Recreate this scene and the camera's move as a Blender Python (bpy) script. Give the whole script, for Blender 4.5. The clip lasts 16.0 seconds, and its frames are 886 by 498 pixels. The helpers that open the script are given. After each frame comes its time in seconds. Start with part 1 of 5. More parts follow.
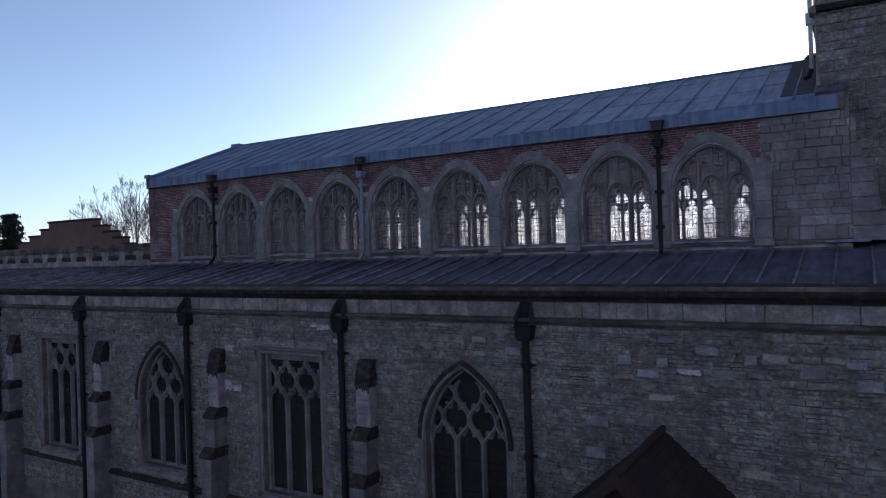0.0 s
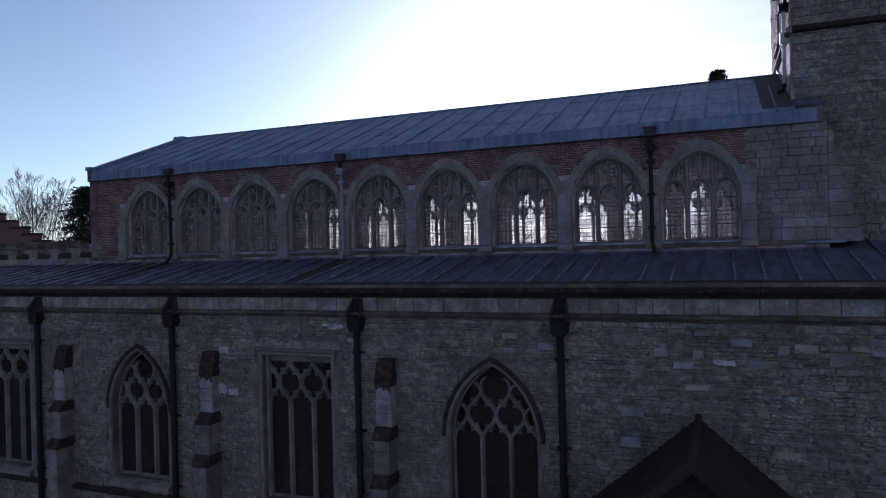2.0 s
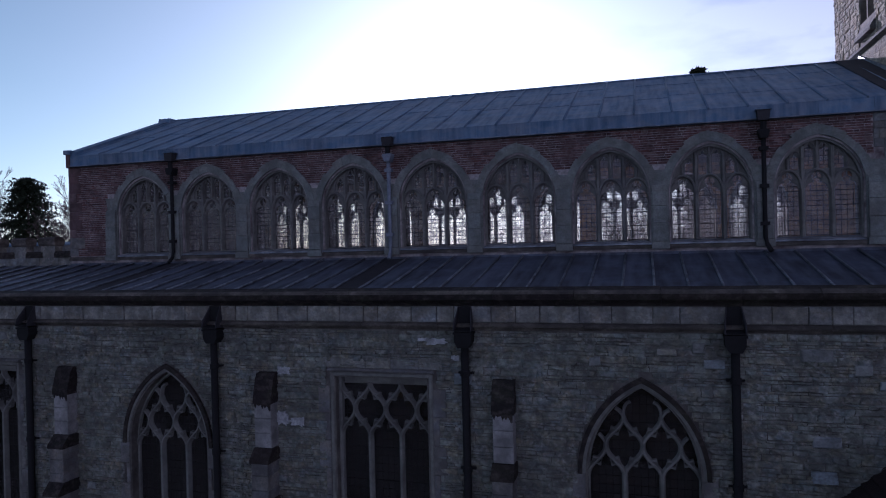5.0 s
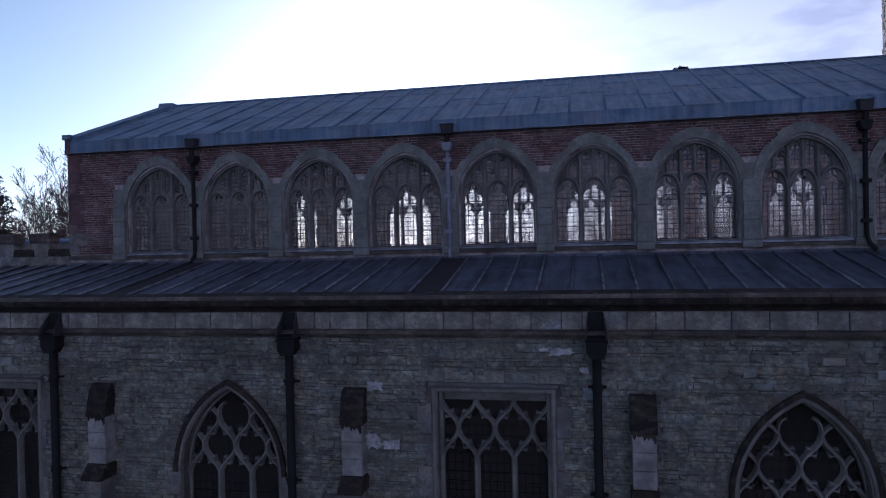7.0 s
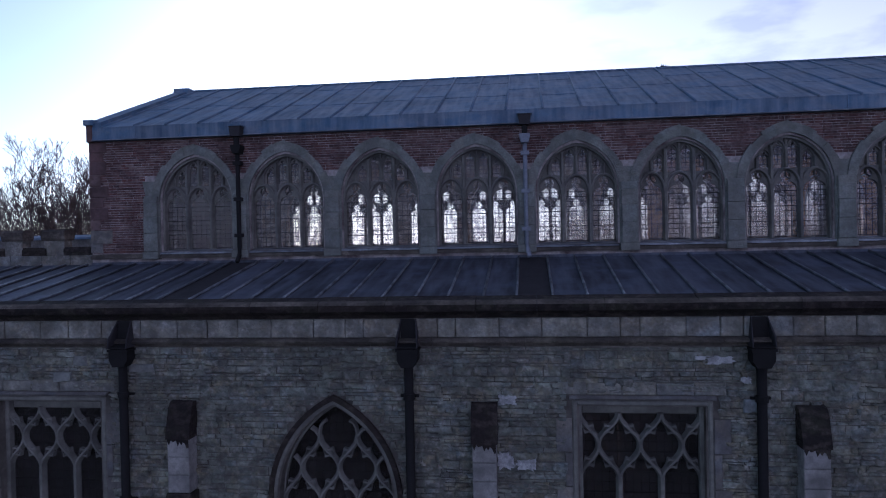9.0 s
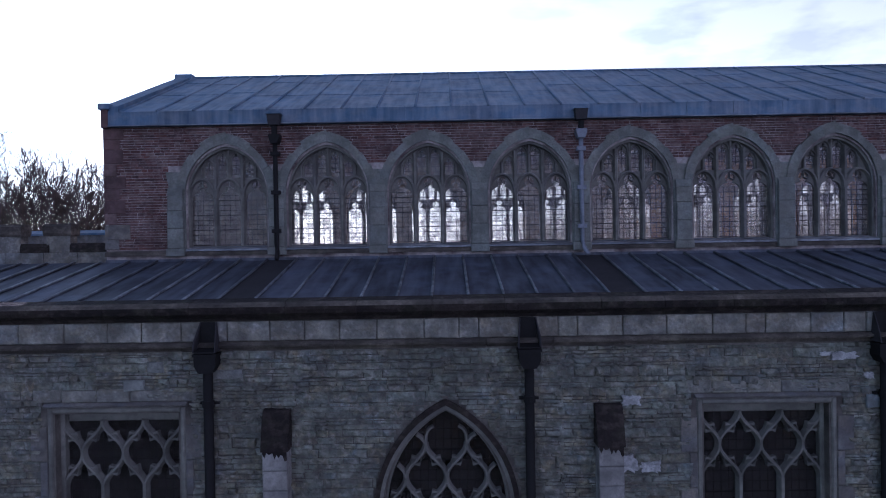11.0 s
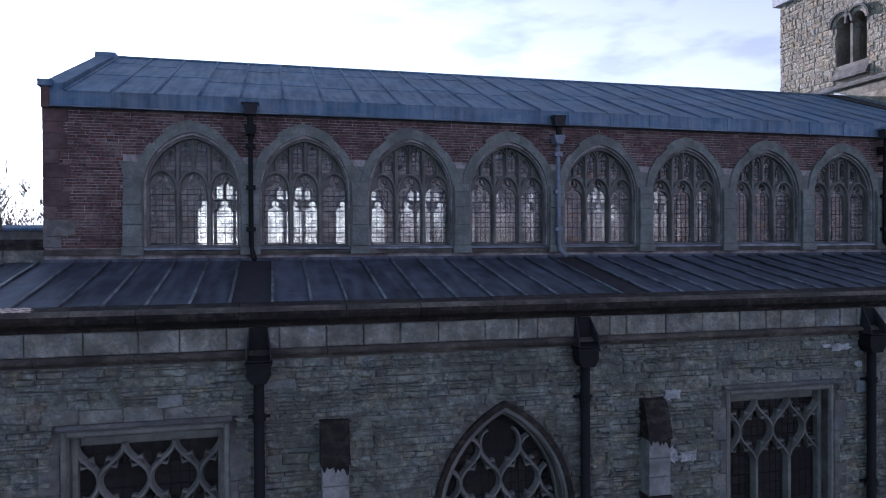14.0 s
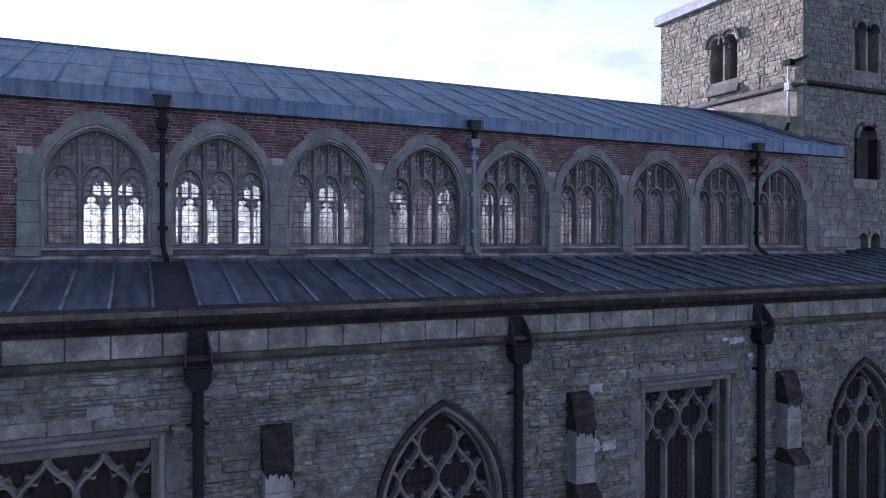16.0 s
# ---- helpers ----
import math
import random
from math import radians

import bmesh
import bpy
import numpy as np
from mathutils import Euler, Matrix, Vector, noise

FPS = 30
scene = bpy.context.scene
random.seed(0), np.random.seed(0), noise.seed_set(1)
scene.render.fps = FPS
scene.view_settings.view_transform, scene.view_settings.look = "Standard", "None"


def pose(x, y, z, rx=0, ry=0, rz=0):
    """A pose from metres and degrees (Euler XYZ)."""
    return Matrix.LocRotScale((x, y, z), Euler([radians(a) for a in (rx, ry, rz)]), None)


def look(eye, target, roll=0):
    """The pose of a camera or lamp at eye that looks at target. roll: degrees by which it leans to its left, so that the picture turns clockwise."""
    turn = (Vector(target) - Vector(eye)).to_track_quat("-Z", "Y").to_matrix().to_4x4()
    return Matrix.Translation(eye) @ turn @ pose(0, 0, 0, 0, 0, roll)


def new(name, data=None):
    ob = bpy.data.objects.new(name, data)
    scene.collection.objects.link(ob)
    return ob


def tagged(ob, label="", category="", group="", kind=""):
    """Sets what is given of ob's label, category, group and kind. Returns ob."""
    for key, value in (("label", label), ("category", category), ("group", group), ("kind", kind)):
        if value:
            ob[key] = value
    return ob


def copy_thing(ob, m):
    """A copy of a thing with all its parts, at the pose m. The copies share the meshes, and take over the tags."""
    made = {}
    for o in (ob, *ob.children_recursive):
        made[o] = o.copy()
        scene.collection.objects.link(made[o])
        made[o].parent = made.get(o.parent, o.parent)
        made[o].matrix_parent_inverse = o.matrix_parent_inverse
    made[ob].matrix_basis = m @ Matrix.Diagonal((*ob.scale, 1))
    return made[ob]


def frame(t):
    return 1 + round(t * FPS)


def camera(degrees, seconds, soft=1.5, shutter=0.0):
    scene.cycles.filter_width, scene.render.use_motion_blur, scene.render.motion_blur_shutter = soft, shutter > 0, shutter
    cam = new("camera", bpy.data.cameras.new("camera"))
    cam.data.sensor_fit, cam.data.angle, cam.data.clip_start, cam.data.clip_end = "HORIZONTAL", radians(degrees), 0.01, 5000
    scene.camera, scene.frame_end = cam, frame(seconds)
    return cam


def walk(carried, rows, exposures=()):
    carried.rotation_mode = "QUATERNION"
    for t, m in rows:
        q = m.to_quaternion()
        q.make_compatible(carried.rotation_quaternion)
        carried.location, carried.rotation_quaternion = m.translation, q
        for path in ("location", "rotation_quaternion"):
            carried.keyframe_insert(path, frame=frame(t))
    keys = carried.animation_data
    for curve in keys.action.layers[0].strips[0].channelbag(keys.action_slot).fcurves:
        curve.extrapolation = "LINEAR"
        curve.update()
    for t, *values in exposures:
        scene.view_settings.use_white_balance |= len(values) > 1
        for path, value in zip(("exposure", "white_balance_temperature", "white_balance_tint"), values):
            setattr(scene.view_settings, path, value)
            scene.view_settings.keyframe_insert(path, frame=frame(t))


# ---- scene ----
cam = camera(65.4, 16.0, soft=1.1)
PATH = [
    (0, (5.596, -12.634, 9.884), (4.56, -10.922, 9.887), -1.8),
    (0.5, (4.903, -13.143, 9.854), (3.934, -11.393, 9.858), -1.8),
    (1, (4.246, -13.631, 9.848), (3.348, -11.843, 9.852), -1.7),
    (1.5, (3.596, -13.917, 9.862), (2.77, -12.096, 9.864), -1.5),
    (2, (2.982, -14.011, 9.899), (2.23, -12.158, 9.896), -1.5),
    (2.5, (2.35, -13.929, 9.887), (1.681, -12.044, 9.884), -1.4),
    (3, (1.66, -13.779, 9.875), (1.028, -11.881, 9.874), -1.3),
    (3.5, (0.939, -13.498, 9.883), (0.321, -11.595, 9.881), -1.3),
    (4, (0.147, -13.203, 9.903), (-0.45, -11.294, 9.9), -1.4),
    (4.5, (-0.691, -12.925, 9.933), (-1.275, -11.012, 9.927), -1.4),
    (7, (-4.971, -11.784, 9.981), (-5.378, -9.826, 9.967), -1.3),
    (7.5, (-5.847, -11.621, 10.006), (-6.209, -9.654, 9.992), -1.1),
    (8, (-6.646, -11.43, 10.046), (-6.974, -9.458, 10.027), -1.2),
    (8.5, (-7.491, -11.289, 10.064), (-7.774, -9.309, 10.042), -1.1),
    (9, (-8.32, -11.111, 10.06), (-8.567, -9.127, 10.036), -1.2),
    (9.5, (-9.187, -10.973, 10.006), (-9.391, -8.983, 9.988), -1.0),
    (10, (-10.003, -10.881, 10.01), (-10.152, -8.887, 9.988), -1.0),
    (12.5, (-13.417, -10.428, 9.949), (-13.19, -8.441, 9.934), -0.6),
    (13, (-13.945, -10.324, 9.951), (-13.635, -8.348, 9.936), -0.5),
    (13.5, (-14.448, -10.218, 9.992), (-14.06, -8.255, 9.972), -0.5),
    (14, (-15.002, -10.102, 9.978), (-14.529, -8.159, 9.961), -0.3),
    (14.5, (-15.47, -9.98, 9.989), (-14.912, -8.06, 9.97), -0.2),
    (15, (-15.824, -9.919, 9.976), (-15.187, -8.023, 9.961), -0.2),
    (15.5, (-15.969, -9.909, 10.025), (-15.254, -8.042, 10.004), -0.1),
    (16, (-15.962, -9.916, 10.007), (-15.154, -8.087, 9.989), -0.0),
]
walk(cam, [(t, look(eye, target, roll)) for t, eye, target, roll in PATH],
     exposures=[(0.0, 0.45, 4950, 44), (3.5, 0.0, 4900, 44), (7.0, 0.27, 4850, 44), (9.0, 0.55, 4850, 43), (12.5, 1.0, 4900, 40), (14.5, 0.93, 4950, 33), (15.5, 1.02, 4950, 29), (16.0, 1.3, 4950, 38)])
from mathutils.geometry import tessellate_polygon

# ---- light and sky ----
SUN_AZ, SUN_EL = 105.0, 12.7            # degrees from +x towards +y, and above the horizon


def make_world():
    w = bpy.data.worlds.new("sky")
    w.use_nodes = True
    nt = w.node_tree
    nt.nodes.clear()
    out = nt.nodes.new("ShaderNodeOutputWorld")
    bg = nt.nodes.new("ShaderNodeBackground")
    sky = nt.nodes.new("ShaderNodeTexSky")
    sky.sky_type = "NISHITA"
    sky.sun_disc = False
    sky.sun_elevation = radians(SUN_EL)
    sky.sun_rotation = radians(90.0 - SUN_AZ)
    sky.air_density, sky.dust_density, sky.ozone_density, sky.altitude = 0.95, 0.45, 2.5, 50.0
    # thin high cloud, drawn out along the horizon
    tc = nt.nodes.new("ShaderNodeTexCoord")
    mp = nt.nodes.new("ShaderNodeMapping")
    mp.inputs["Scale"].default_value = (1.6, 1.6, 5.0)
    mp.inputs["Location"].default_value = (0.35, 0.2, 0.1)
    no = nt.nodes.new("ShaderNodeTexNoise")
    no.inputs["Scale"].default_value, no.inputs["Detail"].default_value = 3.2, 7.0
    ra = nt.nodes.new("ShaderNodeValToRGB")
    ra.color_ramp.elements[0].position, ra.color_ramp.elements[0].color = 0.38, (0.0, 0.0, 0.0, 1)
    ra.color_ramp.elements[1].position, ra.color_ramp.elements[1].color = 0.66, (1.0, 1.0, 1.0, 1)
    mix = nt.nodes.new("ShaderNodeMixRGB")
    gain = nt.nodes.new("ShaderNodeMixRGB")
    gain.blend_type = "MULTIPLY"
    gain.inputs["Fac"].default_value = 1.0
    bw = nt.nodes.new("ShaderNodeRGBToBW")
    li = nt.links
    li.new(tc.outputs["Generated"], mp.inputs["Vector"])
    li.new(mp.outputs["Vector"], no.inputs["Vector"])
    li.new(no.outputs["Fac"], ra.inputs["Fac"])
    # clear towards the west, clouding over towards the east and north
    sep = nt.nodes.new("ShaderNodeSeparateXYZ")
    li.new(tc.outputs["Generated"], sep.inputs["Vector"])
    east = nt.nodes.new("ShaderNodeMapRange")
    east.inputs["From Min"].default_value, east.inputs["From Max"].default_value = -0.75, 0.35
    east.inputs["To Min"].default_value, east.inputs["To Max"].default_value = 0.27, 0.98
    li.new(sep.outputs["X"], east.inputs["Value"])
    cover = nt.nodes.new("ShaderNodeMapRange")
    cover.inputs["To Min"].default_value, cover.inputs["To Max"].default_value = 0.96, 1.0
    li.new(ra.outputs["Color"], cover.inputs["Value"])
    both = nt.nodes.new("ShaderNodeMath")
    both.operation = "MULTIPLY"
    li.new(east.outputs["Result"], both.inputs[0])
    li.new(cover.outputs["Result"], both.inputs[1])
    li.new(both.outputs[0], mix.inputs["Fac"])
    li.new(sky.outputs["Color"], bw.inputs["Color"])
    li.new(bw.outputs["Val"], gain.inputs["Color1"])
    body = nt.nodes.new("ShaderNodeMixRGB")
    body.inputs["Color1"].default_value = (1.66, 1.67, 1.65, 1)
    body.inputs["Color2"].default_value = (1.22, 1.25, 1.25, 1)
    no2 = nt.nodes.new("ShaderNodeTexNoise")
    no2.inputs["Scale"].default_value, no2.inputs["Detail"].default_value = 5.5, 8.0
    ra2 = nt.nodes.new("ShaderNodeValToRGB")
    ra2.color_ramp.elements[0].position, ra2.color_ramp.elements[1].position = 0.48, 0.66
    li.new(mp.outputs["Vector"], no2.inputs["Vector"])
    li.new(no2.outputs["Fac"], ra2.inputs["Fac"])
    streaky = nt.nodes.new("ShaderNodeMapRange")
    streaky.inputs["From Min"].default_value, streaky.inputs["From Max"].default_value = -0.12, 0.22
    li.new(sep.outputs["X"], streaky.inputs["Value"])
    wisps = nt.nodes.new("ShaderNodeMath")
    wisps.operation = "MULTIPLY"
    li.new(ra2.outputs["Color"], wisps.inputs[0])
    li.new(streaky.outputs["Result"], wisps.inputs[1])
    li.new(wisps.outputs[0], body.inputs["Fac"])
    li.new(body.outputs["Color"], gain.inputs["Color2"])
    air = nt.nodes.new("ShaderNodeMixRGB")
    air.blend_type = "MULTIPLY"
    air.inputs["Fac"].default_value = 1.0
    air.inputs["Color2"].default_value = (0.88, 0.97, 0.68, 1)
    li.new(sky.outputs["Color"], air.inputs["Color1"])
    li.new(air.outputs["Color"], mix.inputs["Color1"])
    li.new(gain.outputs["Color"], mix.inputs["Color2"])
    # the haze is a little warmer and greener towards the sun's side
    south = nt.nodes.new("ShaderNodeMapRange")
    south.inputs["From Min"].default_value, south.inputs["From Max"].default_value = -0.3, 0.6
    li.new(sep.outputs["Y"], south.inputs["Value"])
    hue = nt.nodes.new("ShaderNodeMixRGB")
    hue.inputs["Color1"].default_value = (1.0, 1.0, 1.0, 1)
    hue.inputs["Color2"].default_value = (1.0, 1.05, 0.93, 1)
    li.new(south.outputs["Result"], hue.inputs["Fac"])
    toned = nt.nodes.new("ShaderNodeMixRGB")
    toned.blend_type = "MULTIPLY"
    toned.inputs["Fac"].default_value = 1.0
    li.new(mix.outputs["Color"], toned.inputs["Color1"])
    li.new(hue.outputs["Color"], toned.inputs["Color2"])
    li.new(toned.outputs["Color"], bg.inputs["Color"])
    bg.inputs["Strength"].default_value = 0.10
    li.new(bg.outputs["Background"], out.inputs["Surface"])
    scene.world = w


make_world()
sun_data = bpy.data.lights.new("sun", "SUN")
sun_data.energy, sun_data.angle, sun_data.color = 3.5, radians(0.5), (1.0, 0.88, 0.70)
sun = new("sun", sun_data)
sun_dir = Vector((math.cos(radians(SUN_AZ)) * math.cos(radians(SUN_EL)), math.sin(radians(SUN_AZ)) * math.cos(radians(SUN_EL)), math.sin(radians(SUN_EL))))
sun.matrix_world = look(sun_dir * 200, (0, 0, 0))
tagged(sun, "low winter sun behind the church", "sun", kind="structure")


# ---- materials ----
def material(name, colours, rough=0.9, metal=0.0, grain=(38.0, 0.25), stain=(1.3, 0.45), bump=(60.0, 0.3, 0.01), stain_colour=None, spec=0.3, streak=None, tints=()):
    """Surface with one of the colours by piece (object or loose part), fine grain, broad stains and relief."""
    m = bpy.data.materials.new(name)
    m.use_nodes = True
    nt = m.node_tree
    li = nt.links
    b = nt.nodes["Principled BSDF"]
    b.inputs["Roughness"].default_value, b.inputs["Metallic"].default_value = rough, metal
    b.inputs["Specular IOR Level"].default_value = spec
    geo = nt.nodes.new("ShaderNodeNewGeometry")
    info = nt.nodes.new("ShaderNodeObjectInfo")
    add = nt.nodes.new("ShaderNodeMath")
    add.operation = "ADD"
    fr = nt.nodes.new("ShaderNodeMath")
    fr.operation = "FRACT"
    li.new(geo.outputs["Random Per Island"], add.inputs[0])
    li.new(info.outputs["Random"], add.inputs[1])
    li.new(add.outputs[0], fr.inputs[0])
    ramp = nt.nodes.new("ShaderNodeValToRGB")
    els = ramp.color_ramp.elements
    ramp.color_ramp.interpolation = "CONSTANT" if len(colours) > 3 else "LINEAR"
    n = len(colours)
    els[0].position, els[0].color = 0.0, (*colours[0], 1)
    els[1].position, els[1].color = (n - 1) / n if n > 3 else 1.0, (*colours[-1], 1)
    for i in range(1, n - 1):
        e = els.new(i / n if n > 3 else i / (n - 1))
        e.color = (*colours[i], 1)
    li.new(fr.outputs[0], ramp.inputs["Fac"])
    col = ramp.outputs["Color"]
    pos = geo.outputs["Position"]

    def layer(col, scale, strength, dark, detail=5.0, stretch=None, lo=0.35, hi=0.72):
        vec = pos
        if stretch:
            mp = nt.nodes.new("ShaderNodeMapping")
            mp.inputs["Scale"].default_value = stretch
            li.new(pos, mp.inputs["Vector"])
            vec = mp.outputs["Vector"]
        no = nt.nodes.new("ShaderNodeTexNoise")
        no.inputs["Scale"].default_value, no.inputs["Detail"].default_value = scale, detail
        li.new(vec, no.inputs["Vector"])
        r = nt.nodes.new("ShaderNodeMapRange")
        r.inputs["From Min"].default_value, r.inputs["From Max"].default_value = lo, hi
        r.inputs["To Max"].default_value = strength
        li.new(no.outputs["Fac"], r.inputs["Value"])
        mx = nt.nodes.new("ShaderNodeMixRGB")
        mx.inputs["Color2"].default_value = (*dark, 1)
        li.new(r.outputs["Result"], mx.inputs["Fac"])
        li.new(col, mx.inputs["Color1"])
        return mx.outputs["Color"]

    mid = [sum(c[i] for c in colours) / n for i in range(3)]
    dark = stain_colour or [0.28 * c for c in mid]
    for k, (scale, strength, tint) in enumerate(tints):
        col = layer(col, scale, strength, tint, 6.0, (1.0 + 0.13 * k, 1.1, 1.7), lo=0.50, hi=0.62)
    col = layer(col, stain[0], stain[1], dark, 8.0, lo=0.40, hi=0.66)
    col = layer(col, stain[0] * 5.3, stain[1] * 0.75, [0.45 * c for c in mid], 6.0, lo=0.45, hi=0.70)
    col = layer(col, grain[0], grain[1], [0.35 * c for c in mid], 3.0)
    col = layer(col, grain[0] * 0.23, grain[1] * 0.8, [min(1, 1.5 * c) for c in mid], 4.0, lo=0.5, hi=0.8)
    if streak:
        col = layer(col, streak[0], streak[1], streak[2], 4.0, streak[3])
    li.new(col, b.inputs["Base Color"])
    nb = nt.nodes.new("ShaderNodeTexNoise")
    nb.inputs["Scale"].default_value, nb.inputs["Detail"].default_value = bump[0], 6.0
    li.new(pos, nb.inputs["Vector"])
    bp = nt.nodes.new("ShaderNodeBump")
    bp.inputs["Strength"].default_value, bp.inputs["Distance"].default_value = bump[1], bump[2]
    li.new(nb.outputs["Fac"], bp.inputs["Height"])
    li.new(bp.outputs["Normal"], b.inputs["Normal"])
    return m


def glass_material(name, tint, gloss=1.0, grime=0.1):
    """Thin leaded glass: clear but for its tint, with a share of its Fresnel gloss."""
    m = bpy.data.materials.new(name)
    m.use_nodes = True
    nt = m.node_tree
    nt.nodes.clear()
    li = nt.links
    out = nt.nodes.new("ShaderNodeOutputMaterial")
    tr = nt.nodes.new("ShaderNodeBsdfTransparent")
    gl = nt.nodes.new("ShaderNodeBsdfGlossy")
    mx = nt.nodes.new("ShaderNodeMixShader")
    fr = nt.nodes.new("ShaderNodeLayerWeight")
    fr.inputs["Blend"].default_value = 0.5
    steep = nt.nodes.new("ShaderNodeMath")
    steep.operation = "POWER"
    steep.inputs[1].default_value = 5.0
    base = nt.nodes.new("ShaderNodeMath")
    base.operation = "ADD"
    base.inputs[1].default_value = 0.04
    li.new(fr.outputs["Facing"], steep.inputs[0])
    li.new(steep.outputs[0], base.inputs[0])
    gl.inputs["Roughness"].default_value = 0.06
    gl.inputs["Color"].default_value = (0.85, 0.87, 0.88, 1)
    geo = nt.nodes.new("ShaderNodeNewGeometry")
    no = nt.nodes.new("ShaderNodeTexNoise")
    no.inputs["Scale"].default_value, no.inputs["Detail"].default_value = 5.0, 4.0
    ra = nt.nodes.new("ShaderNodeValToRGB")
    ra.color_ramp.elements[0].position, ra.color_ramp.elements[0].color = 0.35, (*[0.72 * c for c in tint], 1)
    ra.color_ramp.elements[1].position, ra.color_ramp.elements[1].color = 0.65, (*tint, 1)
    bp = nt.nodes.new("ShaderNodeBump")
    bp.inputs["Strength"].default_value, bp.inputs["Distance"].default_value = 0.25, 0.01
    li.new(geo.outputs["Position"], no.inputs["Vector"])
    li.new(no.outputs["Fac"], ra.inputs["Fac"])
    li.new(ra.outputs["Color"], tr.inputs["Color"])
    li.new(no.outputs["Fac"], bp.inputs["Height"])
    li.new(bp.outputs["Normal"], gl.inputs["Normal"])
    k = nt.nodes.new("ShaderNodeMath")
    k.operation = "MULTIPLY"
    k.inputs[1].default_value = gloss
    li.new(base.outputs[0], k.inputs[0])
    li.new(k.outputs[0], mx.inputs["Fac"])
    li.new(tr.outputs["BSDF"], mx.inputs[1])
    li.new(gl.outputs["BSDF"], mx.inputs[2])
    dirt = nt.nodes.new("ShaderNodeBsdfTranslucent")
    dirt.inputs["Color"].default_value = (0.75, 0.68, 0.62, 1)
    film = nt.nodes.new("ShaderNodeBsdfDiffuse")
    film.inputs["Color"].default_value = (0.66, 0.60, 0.55, 1)
    both = nt.nodes.new("ShaderNodeMixShader")
    both.inputs["Fac"].default_value = 0.7
    li.new(dirt.outputs["BSDF"], both.inputs[1])
    li.new(film.outputs["BSDF"], both.inputs[2])
    soil = nt.nodes.new("ShaderNodeMixShader")
    soil.inputs["Fac"].default_value = grime
    li.new(mx.outputs["Shader"], soil.inputs[1])
    li.new(both.outputs["Shader"], soil.inputs[2])
    li.new(soil.outputs["Shader"], out.inputs["Surface"])
    return m


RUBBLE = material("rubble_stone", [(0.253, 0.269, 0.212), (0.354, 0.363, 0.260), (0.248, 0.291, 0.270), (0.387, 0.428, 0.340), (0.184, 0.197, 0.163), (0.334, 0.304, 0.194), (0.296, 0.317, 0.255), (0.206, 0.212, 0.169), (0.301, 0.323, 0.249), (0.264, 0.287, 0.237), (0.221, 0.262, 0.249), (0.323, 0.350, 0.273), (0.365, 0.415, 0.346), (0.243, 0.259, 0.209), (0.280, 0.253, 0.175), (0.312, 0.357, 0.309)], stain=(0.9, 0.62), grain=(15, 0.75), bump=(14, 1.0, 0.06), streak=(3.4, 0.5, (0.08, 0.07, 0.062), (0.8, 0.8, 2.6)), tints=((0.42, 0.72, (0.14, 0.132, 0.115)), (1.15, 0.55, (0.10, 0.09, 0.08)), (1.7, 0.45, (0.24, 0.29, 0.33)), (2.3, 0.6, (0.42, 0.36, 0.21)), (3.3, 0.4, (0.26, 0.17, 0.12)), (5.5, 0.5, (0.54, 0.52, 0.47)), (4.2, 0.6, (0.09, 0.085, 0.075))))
SQUARED = material("squared_pale_stone", [(0.307, 0.323, 0.286), (0.353, 0.369, 0.326), (0.260, 0.268, 0.240), (0.279, 0.318, 0.326), (0.335, 0.313, 0.235), (0.223, 0.222, 0.199)], stain=(1.6, 0.6), grain=(20, 0.5), bump=(16, 0.9, 0.04), tints=((1.1, 0.5, (0.15, 0.135, 0.12)), (3.4, 0.4, (0.26, 0.28, 0.30))))
MORTAR = material("old_mortar", [(0.19, 0.172, 0.145)], stain=(1.7, 1.0), stain_colour=(0.05, 0.043, 0.038), bump=(50, 0.5, 0.015))
ASHLAR = material("weathered_ashlar", [(0.241, 0.228, 0.207), (0.300, 0.282, 0.245), (0.203, 0.199, 0.197), (0.270, 0.248, 0.211)], stain=(1.6, 0.8), grain=(26, 0.5), bump=(26, 0.7, 0.025), streak=(2.2, 0.65, (0.08, 0.075, 0.07), (1.4, 1.4, 0.4)), tints=((0.7, 0.55, (0.14, 0.125, 0.12)), (1.6, 0.5, (0.24, 0.27, 0.31)), (2.6, 0.45, (0.36, 0.30, 0.22))))
CLER_STONE = material("pale_clerestory_stone", [(0.269, 0.286, 0.253), (0.308, 0.318, 0.280), (0.235, 0.255, 0.231), (0.283, 0.282, 0.240)], stain=(1.7, 0.6), grain=(24, 0.45), bump=(26, 0.7, 0.025), streak=(2.2, 0.5, (0.12, 0.115, 0.10), (1.4, 1.4, 0.4)), tints=((0.9, 0.5, (0.22, 0.205, 0.18)), (2.0, 0.4, (0.30, 0.34, 0.33)), (5.0, 0.35, (0.17, 0.19, 0.13))))
EAST_STONE = material("mixed_squared_stone", [(0.257, 0.253, 0.224), (0.314, 0.313, 0.275), (0.209, 0.207, 0.194), (0.342, 0.348, 0.316), (0.237, 0.212, 0.178), (0.275, 0.288, 0.281), (0.294, 0.273, 0.214)], stain=(1.5, 0.6), grain=(22, 0.5), bump=(18, 0.9, 0.035), streak=(2.2, 0.5, (0.09, 0.085, 0.08), (1.4, 1.4, 0.5)), tints=((0.8, 0.5, (0.15, 0.14, 0.13)), (2.1, 0.4, (0.38, 0.34, 0.27))))
DRESSED = material("window_dressing_stone", [(0.220, 0.215, 0.184), (0.256, 0.246, 0.209), (0.196, 0.195, 0.175)], stain=(2.0, 0.65), bump=(55, 0.3, 0.008))
